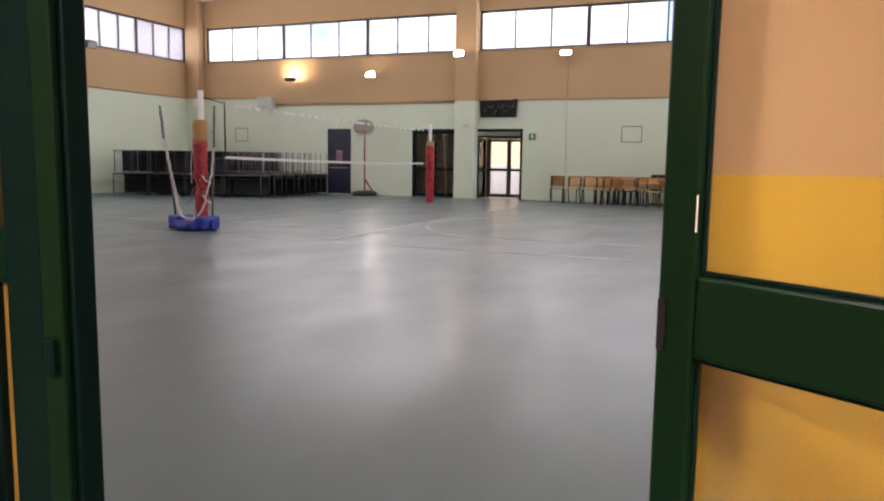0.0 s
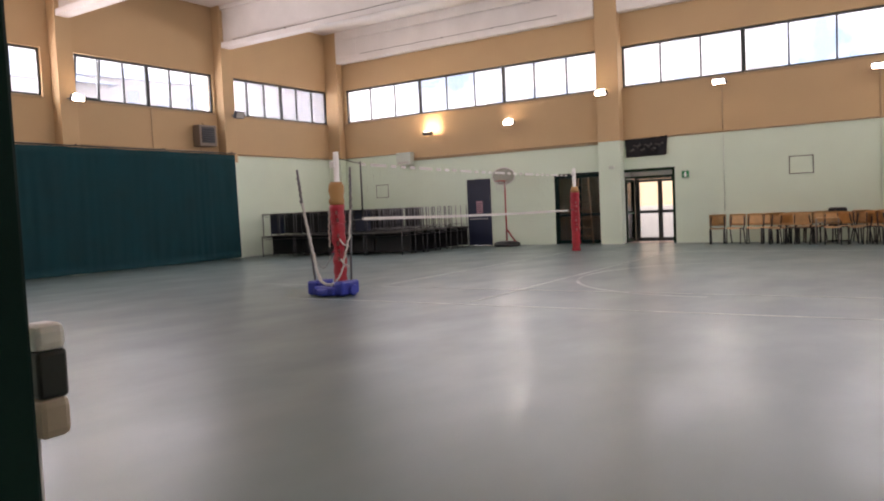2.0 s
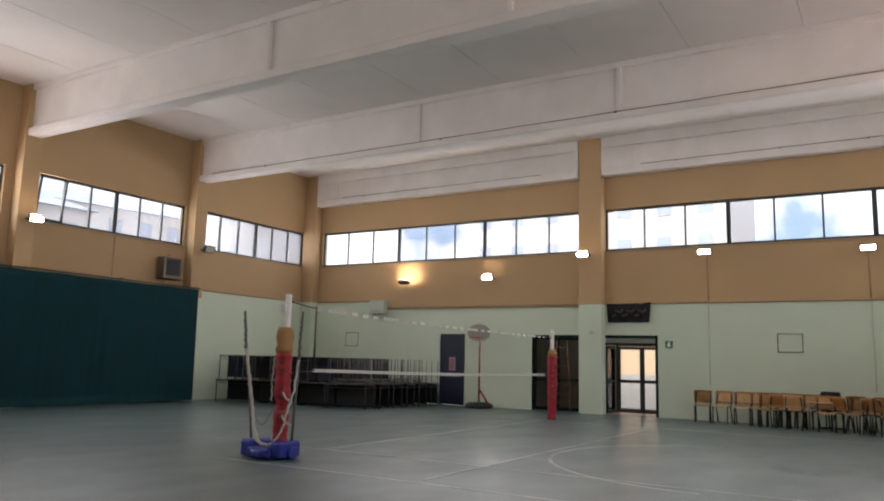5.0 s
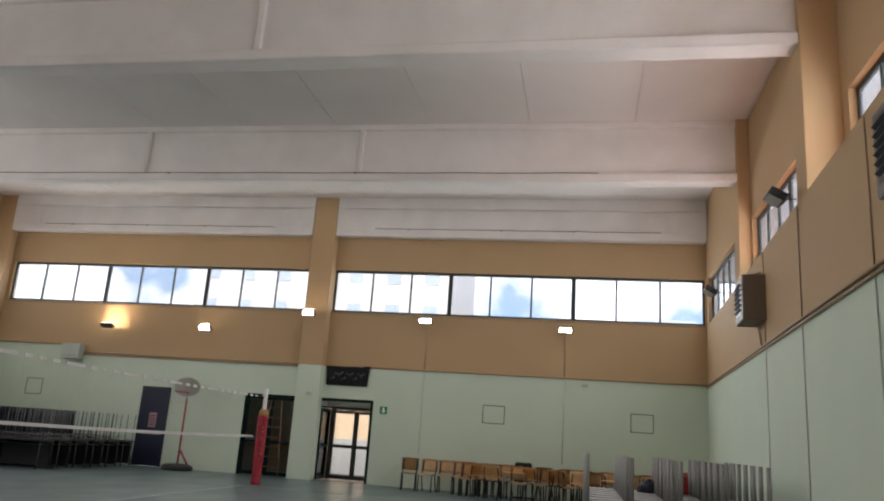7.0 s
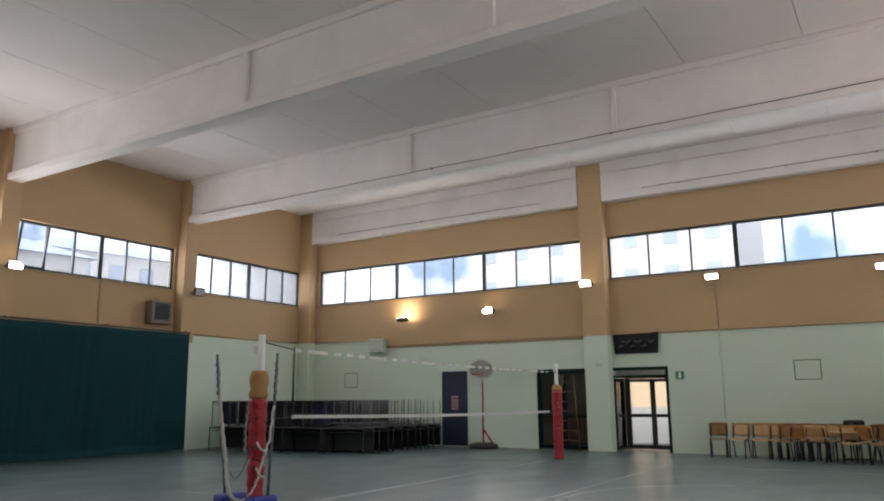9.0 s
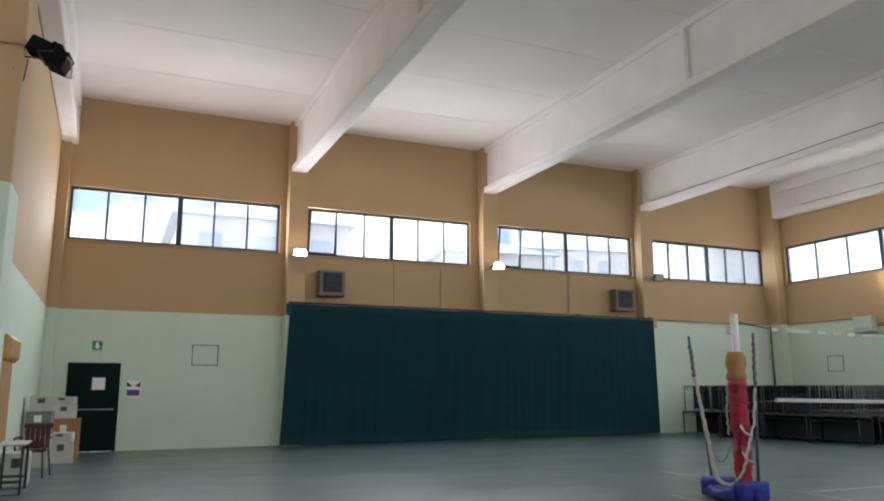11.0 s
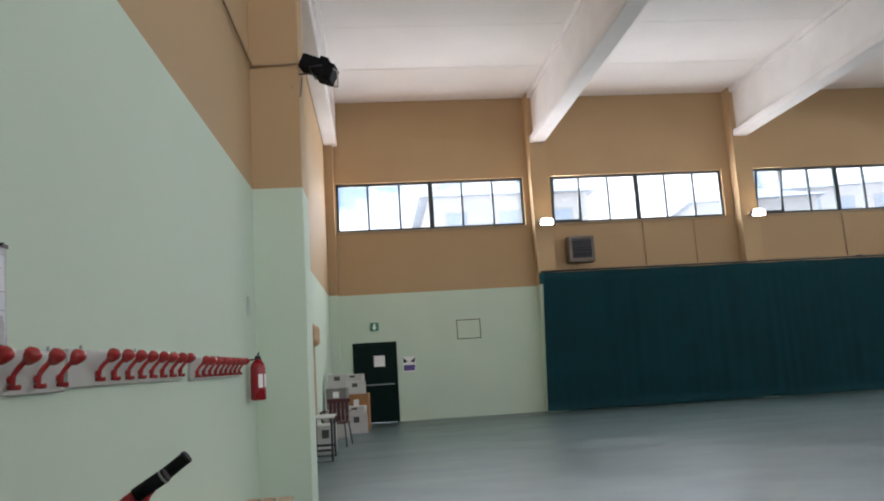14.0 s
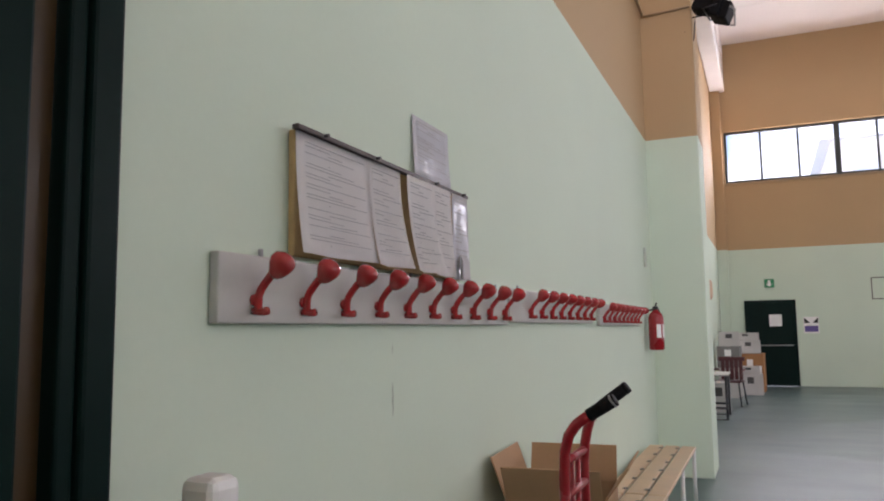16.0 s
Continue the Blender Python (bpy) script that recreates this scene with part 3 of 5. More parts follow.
# ---- floodlights ----
def floodlight(place, yaw, tilt, on, label, body=M_darksteel, spill=None, half=0.088):
    """A floodlight on a bracket; its glass looks along +y before the turn."""
    t = thing("floodlight", label, "floodlight", pose(*place) @ pose(0, 0, 0, 0, 0, yaw), group="floodlights on the walls")
    m = pose(0, 0, 0, tilt, 0, 0)
    part("housing", bevelled(-0.20, 0.20, -0.07, 0.05, -half, half, 0.02, m=m), body, t)
    bm = bevelled(-0.165, 0.165, 0.051, 0.062, 0.03 - half, half - 0.03, 0.004, m=m)
    part("lamp_glass", bm, on or M_grey, t)
    if spill:
        # glowing strip added on top of the housing, to wash the wall above
        part("top_slot", bevelled(-0.12, 0.12, -0.045, -0.015, half + 0.001, half + 0.007, 0.002, m=m), spill, t)
    part("bracket", bars(((-0.21, 0, 0), (-0.21, -0.16, -0.02), (0.21, -0.16, -0.02), (0.21, 0, 0)), ((0, -0.16, -0.02), (0, -0.4, -0.02)), r=0.012, seg=6), M_darksteel, t)
    return t


for xl, zl, warm in ((5.05, 4.36, 1), (8.55, 4.42, 0), (12.14, 4.98, 0), (15.78, 4.93, 0), (20.0, 4.82, 0)):
    floodlight((xl, YF - (0.75 if xl == 12.14 else 0.4), zl), 180, (112 if warm else -18), M_lampwarm if warm else M_lamp,
               "lit floodlight turned up at the wall" if warm else "lit floodlight on a wall bracket", spill=M_lampwarm if xl in (8.55, 12.14) else None)
for yl in (5.94, 11.93):
    floodlight((0.80, yl, 5.06), -90, -18, M_lamp, "lit floodlight on a pilaster bracket", spill=M_lampwarm)
floodlight((0.42 + 0.4, 17.9, 5.05), -90, -18, None, "dark unlit floodlight on a pilaster bracket", half=0.13)
floodlight((XR - 0.8, 12.2, 5.22), 90, -60, None, "dark unlit floodlight on a pilaster bracket", half=0.13)
floodlight((XR - 0.8, 18.1, 5.02), 90, -60, None, "dark unlit floodlight on a pilaster bracket", half=0.13)
M_matte = mat("matt_black_paint", (0.006, 0.006, 0.007), rough=0.75, vary=0.2, spec=0.15)
spot = floodlight((12.60, 0.80, 4.70), -8, -24, M_matte, "black unlit floodlight hung from the pilaster", M_matte, half=0.13)
spot.scale = (0.8, 0.85, 0.8)

mm = pose(0, 0, 0, -24, 0, 0)
part("ballast_box", bevelled(-0.13, 0.13, -0.32, -0.075, -0.08, 0.12, 0.025, m=mm), M_matte, spot)
part("lamp_head", bevelled(-0.16, 0.16, 0.045, 0.14, -0.14, 0.09, 0.02, m=mm), M_matte, spot)
bm = bars(((-0.15, 0.14, -0.12), (-0.15, 0.2, -0.11), (0.15, 0.2, 0.0), (0.15, 0.14, 0.02)), r=0.012)
bm.transform(mm)
part("handle", bm, M_steel, spot)
part("cord", bars(((-0.02, -0.3, -0.05), (-0.04, -0.33, -0.3), (0.03, -0.36, -0.42), (0.06, -0.42, -0.2)), r=0.006, seg=5), M_matte, spot)

# ---- heaters ----


def heater(place, yaw, size=1.0):
    t = thing("fan_heater", "beige hot-air heater with dark louvres on the wall", "heater", pose(*place) @ pose(0, 0, 0, 0, 0, yaw), group="heaters")
    part("casing", bevelled(-0.42, 0.42, -0.28, 0.12, -0.42, 0.40, 0.03), M_heater, t)
    part("grille", B(-0.31, 0.31, 0.115, 0.126, -0.30, 0.32), M_black, t)
    for k in range(6):
        bm = B(-0.30, 0.30, -0.03, 0.03, -0.008, 0.008)
        bm.transform(pose(0, 0.135, -0.22 + 0.088 * k, 35))
        part("louvre", bm, M_louvre, t)
    part("pipe", bars(((0, -0.1, 0.38), (0, -0.1, 0.46), (0, -0.26, 0.52)), r=0.018), M_conduit, t)
    part("pipe", bars(((0.1, -0.2, -0.34), (0.1, -0.26, -0.8)), r=0.018), M_conduit, t)
    part("bracket", B(-0.3, 0.3, -0.3, -0.2, -0.40, -0.352), M_darksteel, t)
    t.scale = (size, size, size)
    return t


heater((0.27, 6.97, 4.36), -90, 0.88)
heater((0.27, 16.86, 4.32), -90, 0.88)
heater((23.09, 7.4, 4.13), 87.5, 0.95)
heater((23.40, 15.2, 4.28), 87.5, 1.0)

# ---- far doors ----


def glazed(name, x0, x1, y, z1, label, mid=1.02, leaves=2, mtl=M_doordark, pane_m=M_glass):
    """A glazed double door in its frame, in a wall facing -y."""
    t = thing(name, label, "door", kind="structure")
    w = 0.06
    part("door_frame", B(x0, x0 + w, y, y + 0.12, 0, z1), mtl, t)
    part("door_frame", B(x1 - w, x1, y, y + 0.12, 0, z1), mtl, t)
    part("door_frame", B(x0 + w, x1 - w, y, y + 0.12, z1 - w, z1), mtl, t)
    lw = (x1 - x0 - 2 * w) / leaves
    for k in range(leaves):
        a, b = x0 + w + k * lw + 0.004, x0 + w + (k + 1) * lw - 0.004
        leaf = part("leaf", B(a, a + 0.07, y + 0.03, y + 0.08, 0.02, z1 - w - 0.01), mtl, t)
        for q in ((b - 0.07, b, 0.02, z1 - w - 0.01), (a + 0.07, b - 0.07, 0.02, 0.14), (a + 0.07, b - 0.07, mid - 0.05, mid + 0.05), (a + 0.07, b - 0.07, z1 - w - 0.1, z1 - w - 0.01)):
            part("rail", B(q[0], q[1], y + 0.032, y + 0.078, q[2], q[3]), mtl, leaf)
        for q in ((0.14, mid - 0.05), (mid + 0.05, z1 - w - 0.1)):
            o = part("pane", B(a + 0.07, b - 0.07, y + 0.052, y + 0.058, *q), pane_m, leaf)
            o.visible_shadow = False
        part("push_bar", bars(((a + 0.1, y - 0.0, mid + 0.02), (b - 0.1, y - 0.0, mid + 0.02)), r=0.014), M_darksteel, leaf)
    return t


glazed("door_1", 10.05, 11.85, YF + 0.02, 2.46, "closed dark green glazed double door")
# entrance lobby with its outer door
t = thing("door_2", "dark green door frame standing open to a lobby", "door", kind="structure")
for q in ((12.46, 12.55, 0, 2.46), (14.17, 14.26, 0, 2.46), (12.55, 14.17, 2.37, 2.46), (12.55, 14.17, 2.16, 2.22)):
    part("door_frame", B(q[0], q[1], YF + 0.01, YF + 0.14, q[2], q[3]), M_doorgreen, t)
side = part("leaf", B(12.56, 12.61, YF + 0.15, YF + 0.21, 0.02, 2.14), M_doorgreen, t, "glazed leaf standing open")
part("stile", B(12.56, 12.61, YF + 0.88, YF + 0.96, 0.02, 2.14), M_doorgreen, side)
for z0, z1 in ((0.02, 0.13), (0.97, 1.06), (2.05, 2.14)):
    part("rail", B(12.565, 12.605, YF + 0.21, YF + 0.88, z0, z1), M_doorgreen, side)
for z0, z1 in ((0.13, 0.97), (1.06, 2.05)):
    o = part("pane", B(12.582, 12.588, YF + 0.21, YF + 0.88, z0, z1), M_glass, side)
    o.visible_shadow = False
glazed("door_3", 12.60, 14.30, YF + 1.02, 2.2, "closed dark glazed outer door of the lobby", mtl=M_frame)
structure("lobby_floor", B(12.3, 14.5, YF + 0.30, YF + 2.6, -0.2, 0.004), M_tile, "tan tiled lobby floor", "floor")
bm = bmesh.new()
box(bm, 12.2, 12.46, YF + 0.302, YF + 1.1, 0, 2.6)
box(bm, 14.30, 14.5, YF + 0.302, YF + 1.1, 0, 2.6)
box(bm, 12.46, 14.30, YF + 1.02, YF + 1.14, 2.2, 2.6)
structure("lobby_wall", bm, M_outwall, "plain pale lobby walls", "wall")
# added out of view, clear so that the sky brightens the lobby walls
o = structure("lobby_roof", B(12.2, 14.5, YF + 0.302, YF + 1.14, 2.61, 2.63), M_glass, "unseen clear sheet added over the lobby to let sky light in", "roof")
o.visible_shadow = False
# store room behind the closed glazed door
M_store = mat("store_room_paint", (0.30, 0.21, 0.14), rough=0.8)
bm = bmesh.new()
box(bm, 9.4, 9.6, YF + 0.302, YF + 2.6, 0, 2.9)
box(bm, 12.0, 12.19, YF + 0.302, YF + 2.6, 0, 2.9)
box(bm, 9.4, 12.19, YF + 2.6, YF + 2.8, 0, 2.9)
box(bm, 9.4, 12.19, YF + 0.302, YF + 2.8, 2.9, 3.0)
structure("store_room_wall", bm, M_store, "dim brown store room walls", "wall")
structure("store_room_floor", B(9.4, 12.19, YF + 0.302, YF + 2.8, -0.2, 0.002), M_tile, "tiled store room floor", "floor")
# navy door
t = thing("door_4", "closed navy blue door with a pink notice", "door", kind="structure")
part("leaf", bevelled(6.54, 7.42, YF - 0.02, YF + 0.04, 0.01, 2.42, 0.006), M_navy, t)
for q in ((6.48, 6.54, 0, 2.48), (7.42, 7.48, 0, 2.48), (6.54, 7.42, 2.42, 2.48)):
    part("door_frame", B(q[0], q[1], YF - 0.03, YF + 0.1, q[2], q[3]), M_navy, t)
part("door_handle", bars(((6.6, YF - 0.07, 1.0), (7.36, YF - 0.07, 1.0)), r=0.015), M_steel, t)
M_pink = mat("pink_notice", (0.40, 0.22, 0.26), rough=0.7)
o = part("notice", B(6.86, 7.12, YF - 0.026, YF - 0.0215, 1.2, 1.66), M_pink, t, "faded pink notice")
bm = bmesh.new()
for k in range(5):
    box(bm, 6.89, 7.09 - 0.03 * (k % 2), YF - 0.029, YF - 0.0265, 1.27 + 0.07 * k, 1.295 + 0.07 * k)
part("print", bm, M_navy, o)
# green emergency door
t = thing("door_5", "closed dark green emergency door with a steel push bar", "door", kind="structure")
part("leaf", bevelled(-0.06, 0.02, 0.62, 1.68, 0.01, 2.06, 0.006), M_doordark, t)
for q in ((0.56, 0.62, 0, 2.12), (1.68, 1.74, 0, 2.12), (0.62, 1.68, 2.06, 2.12)):
    part("door_frame", B(-0.1, 0.03, q[0], q[1], q[2], q[3]), M_doordark, t)
part("push_bar", bars(((0.09, 0.86, 1.0), (0.09, 1.64, 1.0)), ((0.02, 0.9, 1.0), (0.09, 0.9, 1.0)), ((0.02, 1.6, 1.0), (0.09, 1.6, 1.0)), r=0.016), M_steel, t)
o = part("notice", B(0.0205, 0.025, 1.12, 1.41, 1.47, 1.76), M_paper, t, "white paper notice")


def exit_sign(m, label):
    t = thing("exit_sign", label, "sign", m, group="exit signs")
    part("panel", bevelled(-0.115, 0.115, 0.0, 0.02, -0.105, 0.11, 0.004), M_signgreen, t)
    part("caption_strip", bevelled(-0.10, 0.10, 0.0, 0.016, -0.15, -0.107, 0.003), M_pale, t)
    bm = bmesh.new()
    box(bm, -0.03, 0.03, 0.0205, 0.023, -0.02, 0.08)
    vs = [bm.verts.new(p) for p in ((-0.075, 0.022, -0.015), (0.075, 0.022, -0.015), (0, 0.022, -0.085))]
    bm.faces.new(vs)
    part("arrow", bm, M_paper, t)
    return t


exit_sign(pose(0.002, 1.17, 2.54, 0, 0, -90), "green emergency exit sign with a white arrow")
exit_sign(pose(14.60, YF - 0.002, 2.19, 0, 0, 180), "green emergency exit sign beside the lobby door")
t = thing("poster", "small poster with dark and violet blocks", "poster", pose(0.002, 2.06, 1.49, 0, 0, -90))
part("sheet", B(-0.17, 0.17, 0, 0.004, -0.2, 0.2), M_paper, t)
M_violet = mat("violet_print", (0.10, 0.07, 0.25), rough=0.6)
bm = bmesh.new()
box(bm, -0.15, 0.15, 0.0045, 0.006, -0.17, -0.02)
part("print", bm, M_violet, t)
bm = bmesh.new()
for sx in (-1, 1):
    bm.faces.new([bm.verts.new(p) for p in ((sx * 0.16, 0.006, 0.18), (sx * 0.03, 0.006, 0.06), (sx * 0.15, 0.006, 0.04))])
part("corner_print", bm, M_black, t)

# banner over the lobby door
bm = bmesh.new()
nx, nz = 24, 10
g = []
for j in range(nz + 1):
    ring = []
    for i in range(nx + 1):
        u, v = i / nx, j / nz
        x = 12.66 + 1.42 * u + (0.05 * (1 - v)) * (1 if u < 0.5 else -1)
        z = 2.86 + 0.58 * v + 0.04 * u * v - 0.02 * math.sin(u * math.pi) * v
        ring.append(bm.verts.new((x, YF - 0.06 - 0.03 * math.sin(u * 14) * (1 - 0.5 * v), z)))
    g.append(ring)
for j in range(nz):
    for i in range(nx):
        bm.faces.new((g[j][i], g[j][i + 1], g[j + 1][i + 1], g[j + 1][i])).smooth = True
bmesh.ops.solidify(bm, geom=bm.faces[:], thickness=0.008)
t = thing("banner", "dark grey cloth banner hung above the lobby door", "banner")
part("cloth", bm, M_banner, t)
bm = bmesh.new()
for k in range(9):
    a = 12.84 + 0.12 * k
    tube(bm, ((a, YF - 0.098, 3.04 + 0.09 * ((k * 5) % 3)), (a + 0.13, YF - 0.098, 3.10 + 0.08 * ((k * 4) % 3))), 0.035, 5)
o = part("print", bm, M_darktop, t)
o["kind"] = "stuff"
# small camera-like box and junction boxes under the border
for xc, zc in ((20.6, 3.28), (12.3, 2.55)):
    tagged(part("junction_box", bevelled(xc - 0.09, xc + 0.09, YF - 0.42 if xc < 13 else YF - 0.07, YF - 0.35 if xc < 13 else YF - 0.001, zc - 0.05, zc + 0.05, 0.008), M_pale), "small pale junction box on the wall", "junction box")
# white wall unit near the north west corner
t = thing("wall_unit", "pale green boxy air unit high on the wall", "air unit")
part("casing", bevelled(3.42, 4.1, YF - 0.28, YF - 0.001, 3.22, 3.72, 0.02), M_pale, t)
part("grille", B(3.5, 4.02, YF - 0.288, YF - 0.2805, 3.27, 3.36), M_grey, t)

# ---- basketball stand ----
t = thing("basketball_stand", "portable basketball hoop on a red pole with a black base", "basketball stand", pose(8.40, 23.2, 0))
bm = bmesh.new()
lathe(bm, ((0.46, 0.0), (0.48, 0.05), (0.46, 0.12), (0.36, 0.17), (0.12, 0.19)), 24)
part("base", bm, M_black, t)
part("pole", bars(((0, 0, 0.17), (0, 0, 2.35)), ((0.34, 0, 0.16), (0.0, 0, 0.62)), r=0.03), M_red, t)
bm = bmesh.new()
pts = [(0.45 * math.cos(a * math.tau / 28), -0.08, 2.50 + 0.30 * math.sin(a * math.tau / 28)) for a in range(29)]
tube(bm, pts, 0.02, 6, cap=False)
part("backboard_rim", bm, M_rope, t)
bm = bmesh.new()
lathe(bm, ((0.44, -0.008), (0.44, 0.008)), 28, pose(0, -0.08, 2.5, 90) @ Matrix.Diagonal((1, 0.66, 1, 1)))
part("backboard", bm, glass("acrylic", 0.1, (0.8, 0.75, 0.76)), t)
bm = bmesh.new()
tube(bm, [(0.21 * math.cos(a * math.tau / 24), -0.32 + 0.21 * math.sin(a * math.tau / 24), 2.33) for a in range(25)], 0.013, 6, cap=False)
part("hoop", bm, M_red, t)
bm = bmesh.new()
for a in range(12):
    aa = a * math.tau / 12
    tube(bm, ((0.21 * math.cos(aa), -0.32 + 0.21 * math.sin(aa), 2.33), (0.13 * math.cos(aa + 0.3), -0.32 + 0.13 * math.sin(aa + 0.3), 1.98)), 0.006, 4)
part("net", bm, M_rope, t)

# ---- stepladder behind the far post ----
t = thing("stepladder", "tall brown stepladder beside the glazed door", "ladder", pose(11.2, YF - 0.38, 0))
for sx in (-1, 1):
    part("stile", bars(((sx * 0.38, 0.0, 0), (sx * 0.17, 0.22, 2.28)), r=0.02), M_ladder, t)
for k in range(7):
    z = 0.3 + 0.29 * k
    hw = 0.38 - 0.21 * z / 2.28
    part("rung", bars(((-hw, 0.22 * z / 2.28, z), (hw, 0.22 * z / 2.28, z)), r=0.014), M_ladder, t)

# ---- volleyball posts and net ----


def wound(bm, path, r, coil, turns):
    """A slack rope that winds along a path."""
    path = [Vector(p) for p in path]
    pts = []
    n = len(path) - 1
    for k in range(turns * 6 + 1):
        u = k / (turns * 6) * n
        a = min(int(u), n - 1)
        p = path[a].lerp(path[a + 1], u - a)
        pts.append(p + Vector((coil * math.cos(k * 1.05), coil * math.sin(k * 1.05), 0.01 * math.sin(k * 0.7))))
    tube(bm, pts, r, 6)


def volleyball_post(place, near):
    t = thing("volleyball_post", "volleyball post in a red padded sleeve" + (" on a blue wheeled base" if near else ""), "volleyball post", pose(*place), group="volleyball posts")
    lean = 0.03 if near else 0.0
    bm = bmesh.new()
    prof, zt = [], (1.60 if near else 1.75)
    for k in range(29):
        z = 0.02 + (zt - 0.02) * k / 28
        prof.append(((0.112 if near else 0.118) + 0.010 * z + 0.008 * math.sin(k * 1.9) - (0.028 if 13 <= k <= 15 and near else 0), z))
    lathe(bm, prof, 20)
    for v in bm.verts:
        v.co += Vector((0.014 * noise.noise(v.co * 5), 0.014 * noise.noise(v.co * 5 + Vector((7, 0, 0))), 0))
    part("pad", bm, M_redpad, t, "red vinyl pad")
    bm = bmesh.new()
    top = ((0.125, zt), (0.145, zt + 0.06), (0.118, zt + 0.13), (0.135, zt + 0.24), (0.13, zt + 0.33), (0.10, zt + 0.40)) if near else ((0.12, zt), (0.13, zt + 0.05), (0.105, zt + 0.1), (0.08, zt + 0.17))
    lathe(bm, top, 16)
    for v in bm.verts:
        v.co += Vector((0.02 * noise.noise(v.co * 7), 0.02 * noise.noise(v.co * 7 + Vector((3, 0, 0))), 0))
    part("pad_top", bm, M_tan, t, "bare tan foam")
    part("post", bars(((0, 0, 0.0), (lean, 0, 2.52 if near else 2.46)), r=0.05, seg=14), M_white, t)
    part("winch", bevelled(-0.05, 0.05, -0.09, -0.05, 2.24, 2.36, 0.01), M_white, t)
    # worn pale lettering down the pad, as plain blocks
    for k in range(7):
        z = 0.62 + 0.135 * k
        bm = bmesh.new()
        a0 = radians(-66 + 5 * (k % 2))
        g = [[bm.verts.new((0.131 * math.cos(a0 + 0.1 * i), 0.131 * math.sin(a0 + 0.1 * i), zz)) for i in range(4)] for zz in (z, z + 0.07)]
        for i in range(3):
            bm.faces.new((g[0][i], g[0][i + 1], g[1][i + 1], g[1][i])).smooth = True
        bmesh.ops.solidify(bm, geom=bm.faces[:], thickness=0.012)
        part("print_block", bm, M_padprint, t)
    for k in range(2):
        bm = bmesh.new()
        tube(bm, [(0.132 * math.cos(a * math.tau / 18), 0.132 * math.sin(a * math.tau / 18), 0.78 + 0.5 * k + 0.02 * math.sin(a)) for a in range(19)], 0.011, 5)
        part("strap", bm, M_redpad, t)
    if near:
        # tray with rounded lobes along its front
        b = bmesh.new()
        box(b, -0.60, 0.19, -0.16, 0.3, 0.03, 0.16)
        bmesh.ops.bevel(b, geom=b.edges[:], offset=0.05, segments=3, affect='EDGES')
        base = part("base", b, M_blue, t, "blue plastic base")
        for q in ((-0.62, -0.38, -0.22, 0.26, 0.02, 0.27), (0.0, 0.21, -0.22, 0.26, 0.02, 0.27), (-0.40, 0.06, -0.30, 0.1, 0.02, 0.185), (-0.30, -0.05, -0.34, -0.2, 0.02, 0.15)):
            part("lobe", bevelled(*q, 0.045, 3), M_blue, base)
        for sx, m_ in ((-0.66, M_grey), (0.225, M_blue)):
            bm = bmesh.new()
            lathe(bm, ((0.085, -0.03), (0.1, -0.015), (0.1, 0.015), (0.085, 0.03)), 16, pose(sx, 0.05, 0.1, 0, 90, 0))
            part("wheel", bm, m_, base)
        # the two uprights of the trolley, with hose and webbing wound on them
        left = ((-0.62, 0.02, 0.2), (-0.68, 0.02, 0.7), (-0.78, 0.02, 1.3), (-0.87, 0.02, 1.8), (-0.93, 0.02, 2.27))
        right = ((0.15, 0.1, 0.2), (0.18, 0.1, 0.8), (0.22, 0.1, 1.5), (0.25, 0.1, 2.25))
        part("handle_pole", bars(left, r=0.02), M_midsteel, t)
        part("handle_pole", bars(right, r=0.02), M_midsteel, t)
        bm = bmesh.new()
        wound(bm, ((-0.08, -0.16, 0.19), (-0.30, -0.16, 0.24), (-0.44, -0.12, 0.42), (-0.56, -0.05, 0.70), (-0.68, 0.0, 1.0), (-0.78, 0.02, 1.35), (-0.84, 0.02, 1.66)), 0.026, 0.005, 12)
        part("hose", bm, M_rope, t, "dull white hose wound on the pole")
        bm = bmesh.new()
        wound(bm, ((-0.86, 0.02, 1.62), (-0.88, 0.02, 1.9), (-0.915, 0.02, 2.14)), 0.022, 0.012, 5)
        part("dark_strap", bm, M_midsteel, t, "dark grey strap wound on the pole")
        bm = bmesh.new()
        wound(bm, ((0.225, 0.1, 1.55), (0.235, 0.1, 1.9), (0.245, 0.1, 2.12)), 0.02, 0.011, 5)
        part("dark_strap", bm, M_midsteel, t, "dark grey strap wound on the pole")
        bm = bmesh.new()
        wound(bm, ((-0.08, -0.18, 0.19), (0.08, -0.17, 0.30), (0.15, -0.12, 0.46), (0.18, -0.05, 0.75), (0.20, 0.05, 1.05), (0.22, 0.09, 1.5)), 0.018, 0.007, 9)
        part("webbing", bm, M_rope, t)
        bm = bmesh.new()
        wound(bm, ((-0.13, -0.06, 1.55), (-0.165, -0.06, 1.2), (-0.16, -0.06, 0.86)), 0.014, 0.008, 6)
        part("side_tape", bm, M_rope, t)
        part("slack_cord", bars([(-0.64 + 0.5 * k / 10, -0.04, 0.95 - 0.02 * k - 0.36 * math.sin(math.pi * k / 10)) for k in range(11)], r=0.011, seg=5), M_steel, t)
        for k, z in enumerate((0.90, 0.55)):
            bm = bmesh.new()
            tube(bm, ((0.11, -0.1, z + 0.1), (0.2, -0.13, z + 0.02), (0.30, -0.1, z - 0.03)), 0.017, 5)
            part("tie", bm, M_rope, t)
    return t


volleyball_post((12.39, 9.47, 0), True)
volleyball_post((12.31, 20.22, 0), False)
t = thing("volleyball_net", "volleyball net with white bands stretched between the posts", "net")
y0, y1 = 10.2, 19.6


